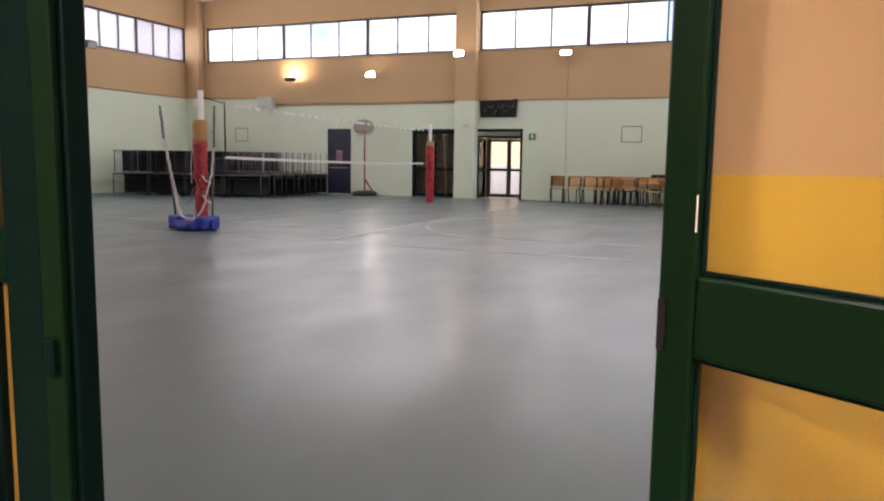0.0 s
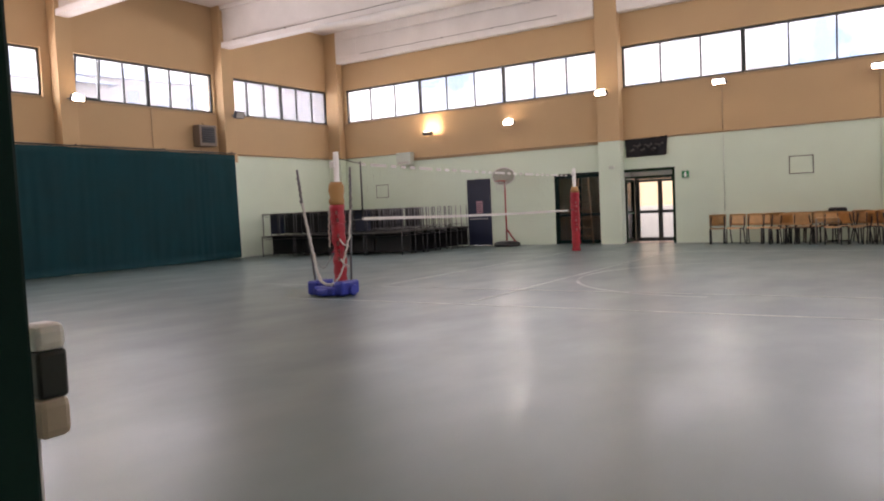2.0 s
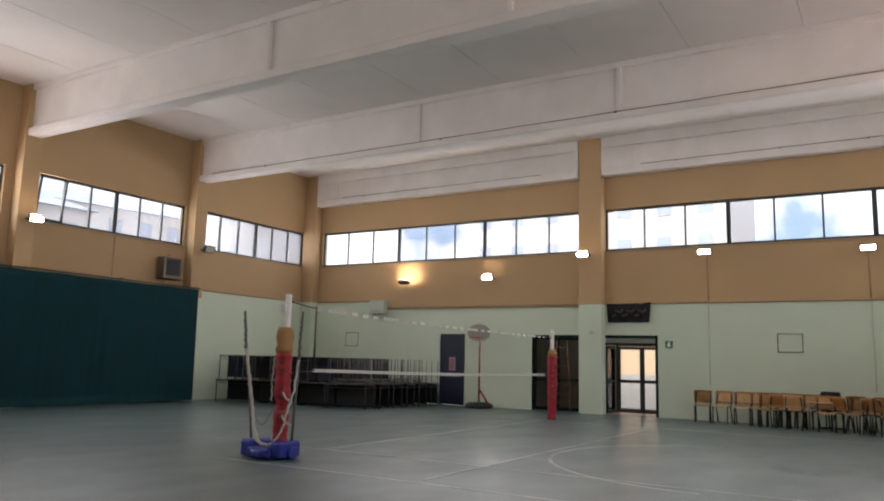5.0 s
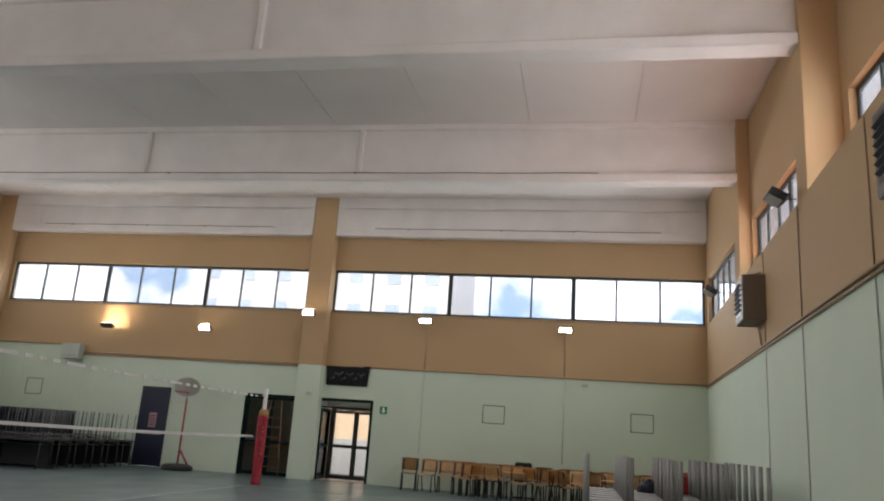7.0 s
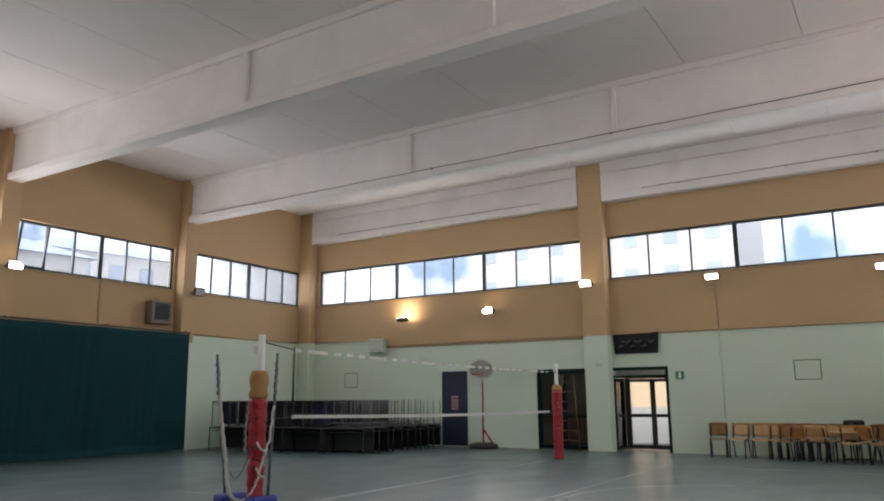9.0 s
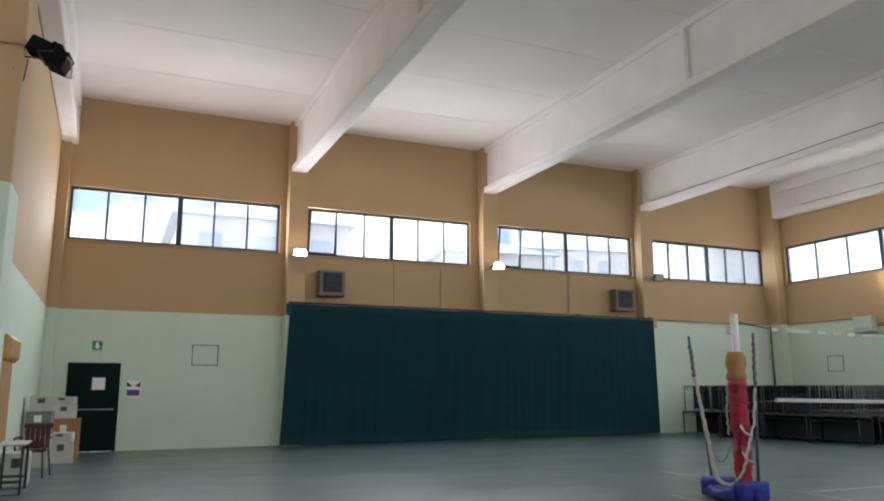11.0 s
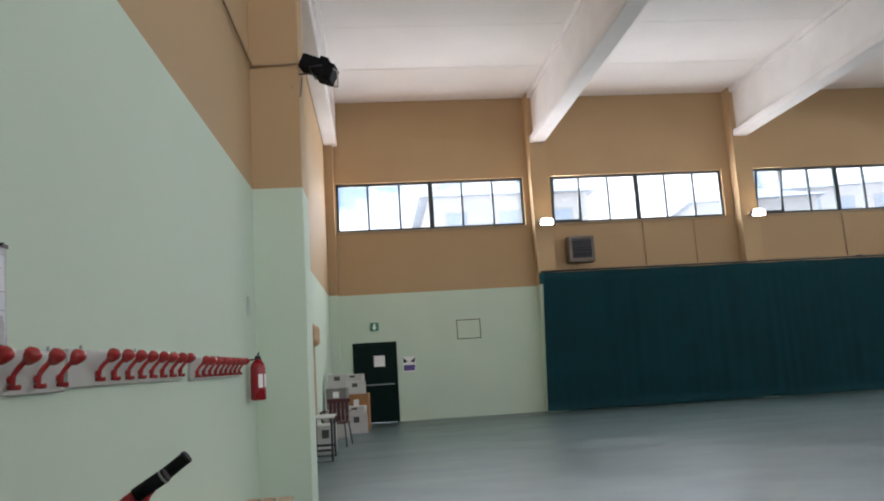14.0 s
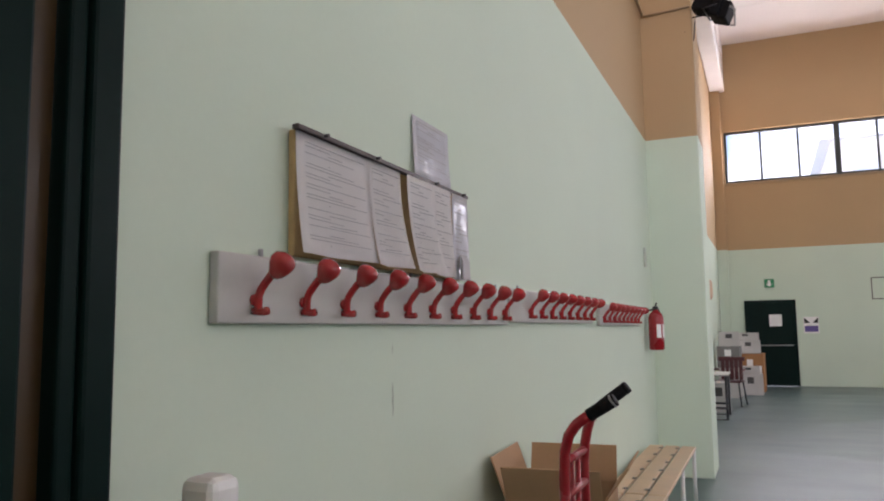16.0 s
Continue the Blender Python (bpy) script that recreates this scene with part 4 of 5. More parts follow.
def zt_(y):
    return 2.36 - 0.10 * (y - y0) / (y1 - y0) - 0.03 * math.sin(math.pi * (y - y0) / (y1 - y0))


def band(dz, h, gap, m, name):
    bm = bmesh.new()
    k, y = 0, y0
    while y < y1 - 0.01:
        yy = min(y + 0.16, y1)
        if not gap or k % 2 == 0 or (k * 7) % 5 == 1:
            a, b = zt_(y) + dz, zt_(yy) + dz
            vs = [bm.verts.new(p) for p in ((12.345, y, a - h), (12.345, yy, b - h), (12.345, yy, b), (12.345, y, a), (12.358, y, a - h), (12.358, yy, b - h), (12.358, yy, b), (12.358, y, a))]
            for f in ((0, 1, 2, 3), (7, 6, 5, 4), (0, 4, 5, 1), (3, 2, 6, 7), (0, 3, 7, 4), (1, 5, 6, 2)):
                bm.faces.new([vs[i] for i in f])
        y = yy
        k += 1
    part(name, bm, m, t)["kind"] = "stuff"


band(0.0, 0.05, True, M_rope, "top_band")
band(-1.0, 0.055, False, M_rope, "bottom_band")
part("antenna", bars(((12.35, 10.22, 1.32), (12.35, 10.22, 2.38)), r=0.016), M_black, t)
for line in (((12.42, 9.43, 2.42), (12.35, 10.2, 2.345)), ((12.35, 19.6, 2.23), (12.31, 20.2, 2.24)), ((12.35, 19.6, 1.24), (12.31, 20.2, 1.24)), ((12.42, 9.48, 1.30), (12.35, 10.2, 1.32))):
    part("cord", bars(line, r=0.009, seg=5), M_net, t)
bm = bmesh.new()
for k in range(2, 95, 2):
    y = y0 + (y1 - y0) * k / 95
    tube(bm, ((12.351, y, zt_(y) - 1.0), (12.351, y, zt_(y))), 0.0003, 3, cap=False)
for k in range(2, 10, 2):
    tube(bm, ((12.351, y0, zt_(y0) - 0.1 * k), (12.351, (y0 + y1) / 2, zt_((y0 + y1) / 2) - 0.1 * k), (12.351, y1, zt_(y1) - 0.1 * k)), 0.0003, 3, cap=False)
part("mesh", bm, M_net, t)["kind"] = "stuff"

# ---- entrance door ----
t = thing("door_6", "dark green steel doorway, one leaf shut and one folded back", "door", kind="structure")
part("jamb", bevelled(19.532, 19.60, -0.15, 0.03, 0.0, DOOR_Z, 0.008), M_doordark, t)
part("jamb", bevelled(21.545, 21.598, -0.15, 0.06, 0.0, DOOR_Z, 0.008), M_doordark, t)
part("reveal", B(21.546, 21.553, -0.319, -0.151, 0.0, DOOR_Z), M_doordark, t)
part("head", bevelled(19.60, 21.545, -0.15, 0.06, DOOR_Z - 0.25, DOOR_Z - 0.002, 0.008), M_doordark, t)
part("latch_plate", B(21.533, 21.544, -0.10, -0.06, 0.80, 0.94), M_darksteel, t)
# the narrow leaf that stays shut
shut = part("leaf", bevelled(19.603, 19.64, -0.05, 0.02, 0.01, 2.245, 0.006), M_doordark, t)
part("stile", bevelled(19.70, 19.965, -0.06, 0.015, 0.01, 2.245, 0.008), M_doordark, shut)
part("stile_edge", bevelled(19.865, 19.945, -0.085, -0.061, 0.01, 2.245, 0.006), M_doorgreen, shut)
for z0, z1 in ((0.01, 0.16), (0.97, 1.13), (2.1, 2.245)):
    part("rail", B(19.64, 19.70, -0.048, 0.008, z0, z1), M_doorgreen, shut)
# flat amber in place of what the glass shows, darker in the upper pane
o = part("pane", B(19.64, 19.70, -0.024, -0.016, 0.16, 0.97), M_amber, shut)
o.visible_shadow = False
o = part("pane", B(19.64, 19.70, -0.024, -0.016, 1.13, 2.1), M_darkamber, shut)
o.visible_shadow = False
for z in (0.74, 1.95):
    part("bolt", bevelled(19.885, 19.925, -0.105, -0.086, z, z + 0.1, 0.005), M_doordark, shut)


def entrance_leaf(hinge, yaw, parent):
    """A leaf with two panes; it runs along +x from its hinge before the turn."""
    m = pose(*hinge) @ pose(0, 0, 0, 0, 0, yaw)

    def bx(*q, w=0.006):
        return bevelled(*q, w, m=m)
    leaf = part("leaf", bx(0.0, 0.066, -0.025, 0.008, 0.01, 2.2), M_doorgreen, parent)
    for q in ((0.72, 0.80, 0.01, 2.2), (0.066, 0.72, 0.01, 0.16), (0.066, 0.72, 1.047, 1.172), (0.066, 0.72, 2.10, 2.2)):
        part("rail", bx(q[0], q[1], -0.024, 0.008, q[2], q[3]), M_doorgreen, leaf)
    for z0, z1 in ((0.16, 1.047), (1.172, 2.10)):
        o = part("pane", bx(0.066, 0.72, -0.004, 0.004, z0, z1, w=0.001), M_glass, leaf)
        o.visible_shadow = False
        for q in ((0.066, 0.071, z0, z1), (0.071, 0.72, z0, z0 + 0.007), (0.071, 0.72, z1 - 0.007, z1)):
            part("bead", bx(q[0], q[1], -0.014, -0.0045, q[2], q[3], w=0.002), M_doordark, leaf)
    for z in (0.35, 1.1, 1.9):
        bm = bmesh.new()
        tube(bm, ((0.002, 0.012, z - 0.05), (0.002, 0.012, z + 0.05)), 0.008, 8)
        bm.transform(m)
        part("hinge", bm, M_darksteel, leaf)
    return leaf


leaf = entrance_leaf((21.533, -0.335, 0), -32, t)
m = pose(21.533, -0.335, 0, 0, 0, -32)
part("lock", bevelled(0.004, 0.018, -0.030, -0.0255, 1.05, 1.13, 0.002, m=m), mat("brown_lock", (0.006, 0.004, 0.003), rough=0.5), leaf)
part("seal", bevelled(0.063, 0.0657, -0.0285, -0.0255, 1.236, 1.29, 0.001, m=m), M_white, leaf, "strip of white seal")

# ---- hand sanitizer stand ----
t = thing("sanitizer_stand", "white sanitizer dispenser on a slim floor stand", "dispenser", pose(19.55, 0.255, 0) @ Matrix.Diagonal((0.75, 0.75, 1.027, 1)))
part("foot", bevelled(-0.13, 0.13, -0.13, 0.13, 0.0, 0.02, 0.008), M_steel, t)
part("pole", bars(((-0.03, -0.03, 0.02), (-0.03, -0.03, 0.99)), r=0.02), M_steel, t)
part("casing", bevelled(-0.045, 0.045, -0.045, 0.045, 1.165, 1.222, 0.018), M_white, t)
part("front", bevelled(-0.041, 0.041, -0.04, 0.045, 1.07, 1.168, 0.01), M_black, t, "black sensor front")
M_beige = mat("beige_plastic", (0.55, 0.45, 0.36), rough=0.5)
part("drip_tray", bevelled(-0.045, 0.045, -0.045, 0.045, 0.99, 1.072, 0.018), M_beige, t)


# ---- coat racks ----
def hook_mesh():
    bm = bmesh.new()
    tube(bm, [(0, 0.013, 0.0), (0, 0.013, 0.02), (0, 0.014, 0.04), (0, 0.020, 0.053), (0, 0.032, 0.068), (0, 0.048, 0.085), (0, 0.064, 0.102)], 0.0095, 10)
    tube(bm, ((0, 0.0, 0.006), (0, 0.026, 0.004), (0, 0.038, 0.006)), 0.0095, 8)
    tube(bm, ((0, 0.0, 0.03), (0, 0.006, 0.03)), 0.014, 8)
    ball = lathe(bmesh.new(), ((0.009, -0.036), (0.0185, -0.026), (0.027, -0.008), (0.0295, 0.006), (0.0245, 0.019), (0.008, 0.026)), 16, pose(0, 0.074, 0.107, -35))
    me = bpy.data.meshes.new("tmp")
    ball.to_mesh(me)
    ball.free()
    bm.from_mesh(me)
    bpy.data.meshes.remove(me)
    for f in bm.faces:
        f.smooth = True
    return bm


HOOK = None
for x1, x0, n, up in ((19.268, 17.372, 10, 0.0), (17.343, 15.62, 9, 0.012), (15.39, 13.69, 9, 0.0)):
    t = thing("coat_rack", "grey board coat rack with red plastic hooks", "coat rack", group="coat racks on the wall")
    part("board", bevelled(x0, x1, 0.002, 0.026, 1.495 + up, 1.647 + up, 0.004), M_grey, t)
    step = 0.19 if n == 10 else (x1 - x0) / n
    for k in range(1 if x1 == 17.343 else 0, n):
        m = pose(x1 - (0.118 if n == 10 else 0.1) - k * step, 0.026, 1.517 + up)
        if HOOK is None:
            HOOK = part("hook", hook_mesh(), M_hook, t)
            HOOK.matrix_basis = m
        else:
            again(HOOK, m, t)
    for xs in (x0 + 0.12, x1 - 0.16, (x0 + x1) / 2):
        part("fixing", bars(((xs, 0.012, 1.647 + up), (xs, 0.012, 1.665 + up)), r=0.006), M_steel, t)

# ---- notice board over the racks ----
t = thing("notice_board", "narrow cork board full of printed notices under a dark clip rail", "notice board")
part("backing", bevelled(17.90, 18.99, 0.002, 0.022, 1.66, 1.975, 0.004), mat("cork", (0.42, 0.29, 0.13), rough=0.9, vary=0.25, scale=20), t, "cork backing")
part("clip_rail", bevelled(17.88, 19.01, 0.026, 0.046, 1.968, 1.982, 0.003), mat("brown_rail", (0.05, 0.032, 0.028), rough=0.55, vary=0.2), t)


def sheet(parent, x0, x1, z0, z1, y, curl, lines, m=M_paper, name="sheet"):
    """Hanging paper that curls at the foot, with bars of print."""
    bm = bmesh.new()
    nx, nz = 8, 8
    g = []

    def at(u, v):
        return (x0 + (x1 - x0) * u, y + curl * (1 - v) ** 2 * (0.3 + abs(u - 0.4)) + 0.003 * math.sin(u * 9) * (1 - v), z0 + (z1 - z0) * v)
    for j in range(nz + 1):
        g.append([bm.verts.new(at(i / nx, j / nz)) for i in range(nx + 1)])
    for j in range(nz):
        for i in range(nx):
            bm.faces.new((g[j][i], g[j][i + 1], g[j + 1][i + 1], g[j + 1][i])).smooth = True
    bmesh.ops.solidify(bm, geom=bm.faces[:], thickness=0.0012)
    s = part(name, bm, m, parent)
    bm = bmesh.new()
    for k in range(lines):
        v = 0.93 - 0.86 * k / max(lines, 1)
        u0, u1 = 0.10 + 0.3 * ((k * 5) % 3 == 1), 0.92 - 0.5 * ((k * 7) % 4) / 3
        if (k * 3) % 7 == 5:
            continue
        p = [Vector(at(u, vv)) + Vector((0, 0.0022, 0)) for u, vv in ((u0, v), (u1, v), (u1, v - 0.22 / max(lines, 1)), (u0, v - 0.22 / max(lines, 1)))]
        bm.faces.new([bm.verts.new(q) for q in p])
    o = part("print", bm, M_ink, s)
    o["kind"] = "stuff"
    return s


sheet(t, 19.005, 18.64, 1.665, 1.968, 0.034, 0.035, 30)
sheet(t, 18.645, 18.44, 1.663, 1.968, 0.036, 0.055, 26)
sheet(t, 18.42, 18.22, 1.66, 1.966, 0.05, 0.06, 24)
sheet(t, 18.215, 18.06, 1.66, 1.968, 0.048, 0.02, 24)
M_sleeve = mat("plastic_sleeve", (0.84, 0.85, 0.90), rough=0.12, vary=0.05, scale=20, bump=0.3, fine=25)
sheet(t, 18.055, 17.905, 1.655, 1.966, 0.05, 0.01, 18, M_sleeve)
bm = bmesh.new()
for k in range(3):
    box(bm, 17.955 + 0.02 * k, 18.015 + 0.02 * k, 0.064 + 0.012 * k, 0.068 + 0.012 * k, 1.655, 1.745 - 0.012 * k)
part("leaflet", bm, M_ink, t)
for xp in (18.9, 18.62, 18.2, 17.95):
    part("pin", bars(((xp, 0.05, 1.974), (xp, 0.064, 1.974)), r=0.005), M_black, t)
t = thing("wall_notice", "printed notice in a glossy plastic sleeve taped to the wall", "notice")
sheet(t, 18.29, 17.985, 1.99, 2.20, 0.008, 0.012, 20, M_sleeve)

# hairline cracks in the plaster under and over the racks
M_crack = mat("plaster_crack", (0.30, 0.33, 0.28), rough=0.9, vary=0.2)
for z0, z1, wd in ((1.405, 1.435, 0.003), (1.215, 1.32, 0.004)):
    bm = bmesh.new()
    n = 9
    rail = []
    for k in range(n):
        z = z0 + (z1 - z0) * k / (n - 1)
        xm = 18.43 + 0.02 * (z - 1.2) + 0.003 * math.sin(k * 2.3)
        hw = wd * (0.25 + math.sin(math.pi * (k + 0.3) / n)) / 2
        rail.append([bm.verts.new((xm - hw, 0.0012, z)), bm.verts.new((xm + hw, 0.0012, z))])
    for a, b in zip(rail, rail[1:]):
        bm.faces.new((a[0], a[1], b[1], b[0]))
    bmesh.ops.solidify(bm, geom=bm.faces[:], thickness=0.0008)
    structure("plaster_crack", bm, M_crack, "thin dark crack in the wall plaster", "crack")

# ---- fire extinguisher ----
t = thing("fire_extinguisher", "red fire extinguisher hung on the wall", "extinguisher", pose(13.16, 0.1, 1.265) @ Matrix.Scale(0.83, 4))
bm = bmesh.new()
lathe(bm, ((0.07, 0.0), (0.085, 0.015), (0.085, 0.36), (0.07, 0.41), (0.035, 0.44), (0.03, 0.455)), 20)
part("cylinder", bm, M_red, t)
bm = bmesh.new()
for a0 in (10, 60):
    g = [[bm.verts.new((0.0862 * math.cos(radians(a0 + 9 * i)), 0.0862 * math.sin(radians(a0 + 9 * i)), z)) for i in range(5)] for z in (0.14, 0.29)]
    for i in range(4):
        bm.faces.new((g[0][i], g[0][i + 1], g[1][i + 1], g[1][i])).smooth = True
part("label_sheet", bm, M_paper, t, "white label")
part("valve", bevelled(-0.03, 0.03, -0.03, 0.03, 0.455, 0.495, 0.008), M_darksteel, t)
part("lever", bars(((0.0, 0.0, 0.49), (0.06, 0.02, 0.53)), ((0, 0, 0.48), (0.08, 0.02, 0.48)), r=0.009), M_black, t)
part("hose", bars(((-0.03, 0.02, 0.47), (-0.11, 0.03, 0.42), (-0.105, 0.03, 0.15)), r=0.012), M_black, t)
part("bracket", bars(((-0.02, -0.11, 0.45), (-0.02, -0.01, 0.46)), r=0.01), M_darksteel, t)
tagged(part("switch_plate", bevelled(13.02, 13.10, 0.001, 0.02, 2.06, 2.25, 0.005), M_pale), "narrow grey switch plate on the wall", "switch plate")

# ---- bench, box, hand truck ----
t = thing("bench", "long pine slatted bench on white steel legs", "bench")
for xa, xb in ((13.62, 15.66), (15.67, 17.85)):
    for k in range(3):
        y0 = 0.06 + 0.135 * k
        part("slat", bevelled(xa, xb - 0.008, y0, y0 + 0.118, 0.43, 0.455, 0.006), M_wood, t)
for xa in (13.66, 14.6, 15.6, 16.6, 17.7):
    part("leg", bars(((xa, 0.09, 0.425), (xa, 0.09, 0.0)), ((xa, 0.43, 0.425), (xa, 0.43, 0.0)), ((xa, 0.09, 0.41), (xa, 0.43, 0.41)), r=0.016), M_white, t)
for xa in [13.75 + 0.35 * k for k in range(12)]:
    for yk in (0.175, 0.31):
        part("fixing", B(xa, xa + 0.05, yk - 0.014, yk + 0.014, 0.4555, 0.458), M_darksteel, t)

t = thing("cardboard_box", "open brown cardboard box on the bench", "box", pose(17.44, 0.27, 0.4565) @ pose(0, 0, 0, 0, 0, 4))
w, d, h, th = 0.22, 0.19, 0.37, 0.006
part("bottom", B(-w, w, -d, d, 0, th), M_card, t)
for q in ((-w, w, -d, -d + th), (-w, w, d - th, d), (-w, -w + th, -d + th, d - th), (w - th, w, -d + th, d - th)):
    part("side", B(q[0], q[1], q[2], q[3], th, h), M_card, t)
for place, spin, tilt, ln, wd in (((0, -d, h), 0, 70, 0.16, 2 * w), ((0, d, h), 180, 55, 0.16, 2 * w), ((-w, 0, h), -90, 75, 0.15, 2 * d), ((w, 0, h), 90, 60, 0.15, 2 * d)):
    bm = B(-wd / 2 + 0.004, wd / 2 - 0.004, -0.003, 0.003, 0.0, ln)
    bm.transform(pose(*place) @ pose(0, 0, 0, 0, 0, spin) @ pose(0, 0, 0, 90 - tilt))
    part("flap", bm, M_card, t)

t = thing("hand_truck", "red tubular hand truck with black rubber grips", "hand truck")
for xa, bend, g0, g1 in ((18.01, ((0.493, 1.10), (0.502, 1.144), (0.513, 1.178), (0.534, 1.206)), (0.550, 1.220), (0.639, 1.286)),
                         (18.27, ((0.491, 1.11), (0.504, 1.158), (0.526, 1.189), (0.548, 1.207)), (0.566, 1.219), (0.646, 1.268))):
    fr = part("upright", bars(((xa, 0.50, 0.16), (xa, 0.49, 0.7), (xa, 0.487, 1.04), *((xa, y, z) for y, z in bend), (xa, *g0)), r=0.0165, seg=10), M_red, t)
    part("grip", bars(((xa, *g0), (xa, *g1)), r=0.0195, seg=12), M_matte, fr, "black rubber grip")
    part("grip_collar", bars(((xa, g1[0] - 0.010, g1[1] - 0.007), (xa, g1[0] - 0.005, g1[1] - 0.0035)), r=0.0205, seg=12), M_steel if xa > 18.1 else M_matte, fr)
for z in (0.3, 0.62, 0.98, 1.08):
    part("crossbar", bars(((18.01, 0.49, z), (18.27, 0.49, z)), r=0.013), M_red, t)
for xa in (18.10, 18.18):
    part("slat", bars(((xa, 0.49, 0.3), (xa, 0.487, 1.08)), r=0.009), M_red, t)
part("toe_plate", bevelled(18.03, 18.27, 0.5, 0.74, 0.012, 0.024, 0.003), M_red, t)
for xa in (17.98, 18.32):
    bm = bmesh.new()
    lathe(bm, ((0.07, -0.03), (0.1, -0.022), (0.1, 0.022), (0.07, 0.03)), 18, pose(xa, 0.44, 0.1, 0, 90, 0))
    part("wheel", bm, M_black, t)
part("axle", bars(((17.95, 0.44, 0.1), (18.35, 0.44, 0.1)), ((18.07, 0.44, 0.1), (18.07, 0.5, 0.25)), ((18.23, 0.44, 0.1), (18.23, 0.5, 0.25)), r=0.01), M_darksteel, t)


# ---- school furniture ----
def chair_master():
    t = thing("school_chair", "beech plywood school chair with grey tube frame", "chair", group="chairs along the wall")
    bm = bmesh.new()
    g = []
    for j in range(7):
        ring = []
        for i in range(7):
            u, v = i / 6 - 0.5, j / 6 - 0.5
            ring.append(bm.verts.new((u * 0.38 * (1 - 0.1 * (v > 0)), v * 0.38, 0.45 + 0.02 * (4 * u * u) - (0.03 * ((-v - 0.3) / 0.2) ** 2 if v < -0.3 else 0))))
        g.append(ring)
    for j in range(6):
        for i in range(6):
            bm.faces.new((g[j][i], g[j][i + 1], g[j + 1][i + 1], g[j + 1][i])).smooth = True
    bmesh.ops.solidify(bm, geom=bm.faces[:], thickness=0.012)
    part("seat", bm, M_ply, t)
    bm = bmesh.new()
    g = []
    for j in range(5):
        ring = []
        for i in range(9):
            u, v = i / 8 - 0.5, j / 4
            edge = 0.03 * (abs(u) * 2) ** 3
            ring.append(bm.verts.new((u * 0.44, 0.20 + 0.04 * v - 0.05 * (4 * u * u), 0.51 + (0.33 - edge) * v + edge * 0.5)))
        g.append(ring)
    for j in range(4):
        for i in range(8):
            bm.faces.new((g[j][i], g[j][i + 1], g[j + 1][i + 1], g[j + 1][i])).smooth = True
    bmesh.ops.solidify(bm, geom=bm.faces[:], thickness=0.012)
    part("backrest", bm, M_ply, t)
    for sx in (-0.18, 0.18):
        part("leg", bars(((sx, -0.19, 0.0), (sx, -0.16, 0.44), (sx, 0.12, 0.435), (sx, 0.17, 0.6), (sx * 0.95, 0.205, 0.78)), r=0.016), M_darksteel, t)
        part("leg", bars(((sx, 0.08, 0.43), (sx, 0.22, 0.0)), r=0.016), M_darksteel, t)
    part("crossbar", bars(((-0.18, 0.0, 0.43), (0.18, 0.0, 0.43)), r=0.01), M_darksteel, t)
    return t


def desk_master(name, label, group, w, d, h, top, leg, r, panel=None):
    t = thing(name, label, "desk", group=group)
    # dark sheet behind the legs, put in for the darkness under the top
    if panel:
        part("modesty_panel", B(-w / 2 + 0.05, w / 2 - 0.05, d / 2 - 0.06, d / 2 - 0.045, 0.06, h - 0.03), panel, t)
    part("tabletop", bevelled(-w / 2, w / 2, -d / 2, d / 2, h - 0.022, h, 0.006), top, t)
    part("shelf", bevelled(-w / 2 + 0.05, w / 2 - 0.05, -d / 2 + 0.08, d / 2 - 0.05, h - 0.13, h - 0.118, 0.003), leg, t)
    for sx in (-1, 1):
        for sy in (-1, 1):
            part("leg", bars(((sx * (w / 2 - 0.03), sy * (d / 2 - 0.03), 0.0), (sx * (w / 2 - 0.03), sy * (d / 2 - 0.03), h - 0.02)), r=r, seg=8), leg, t)
        part("side_rail", bars(((sx * (w / 2 - 0.03), -d / 2 + 0.03, h - 0.06), (sx * (w / 2 - 0.03), d / 2 - 0.03, h - 0.06)), r=r * 0.8, seg=6), leg, t)
    return t


rnd = random.Random(4)
chair = chair_master()
chair.matrix_basis = pose(15.72, 23.0, 0, 0, 0, 8)
CH = [(16.28, 23.05, 0, -4), (16.83, 23.05, 0, 5), (17.35, 23.05, 0, -8), (17.95, 23.0, 0, 20), (18.45, 23.1, 0, -10),
      (19.55, 23.1, 0, 12), (20.1, 23.05, 0, -6), (20.65, 23.1, 0, 4), (21.2, 23.05, 0, -12), (21.75, 23.1, 0, 6), (22.35, 23.1, 0, -4), (22.9, 23.05, 0, 10),
      (18.15, 22.45, 0, 160), (19.9, 22.5, 0, 175), (20.5, 22.45, 0, 190), (21.1, 22.5, 0, 170), (21.7, 22.4, 0, 185), (17.7, 22.6, 0, -150), (22.3, 22.4, 0, 175), (18.7, 23.1, 0, 0), (19.3, 22.6, 0, 150), (17.5, 22.5, 0, 12), (18.2, 22.85, 0.0, 5),
      (18.9, 22.35, 0, 10), (19.6, 22.2, 0, -15), (20.2, 22.0, 0, 8), (20.8, 21.95, 0, -10), (22.0, 21.9, 0, 20), (22.7, 22.45, 0, -8), (17.2, 23.0, 0, 14)]
chair.scale = (1.1, 1.1, 1.06)
for x, y, z, a in CH:
    copy_thing(chair, pose(x + rnd.uniform(-0.05, 0.05), y + rnd.uniform(-0.1, 0.04), z, 0, 0, a + rnd.uniform(-14, 14)))
t = thing("office_chair", "black upholstered chair behind the plywood chairs", "chair", pose(18.95, 23.2, 0, 0, 0, 6))
part("backrest", bevelled(-0.24, 0.24, 0.12, 0.19, 0.62, 0.98, 0.05, 3), M_black, t)
part("seat", bevelled(-0.24, 0.24, -0.28, 0.18, 0.44, 0.52, 0.03, 3), M_black, t)
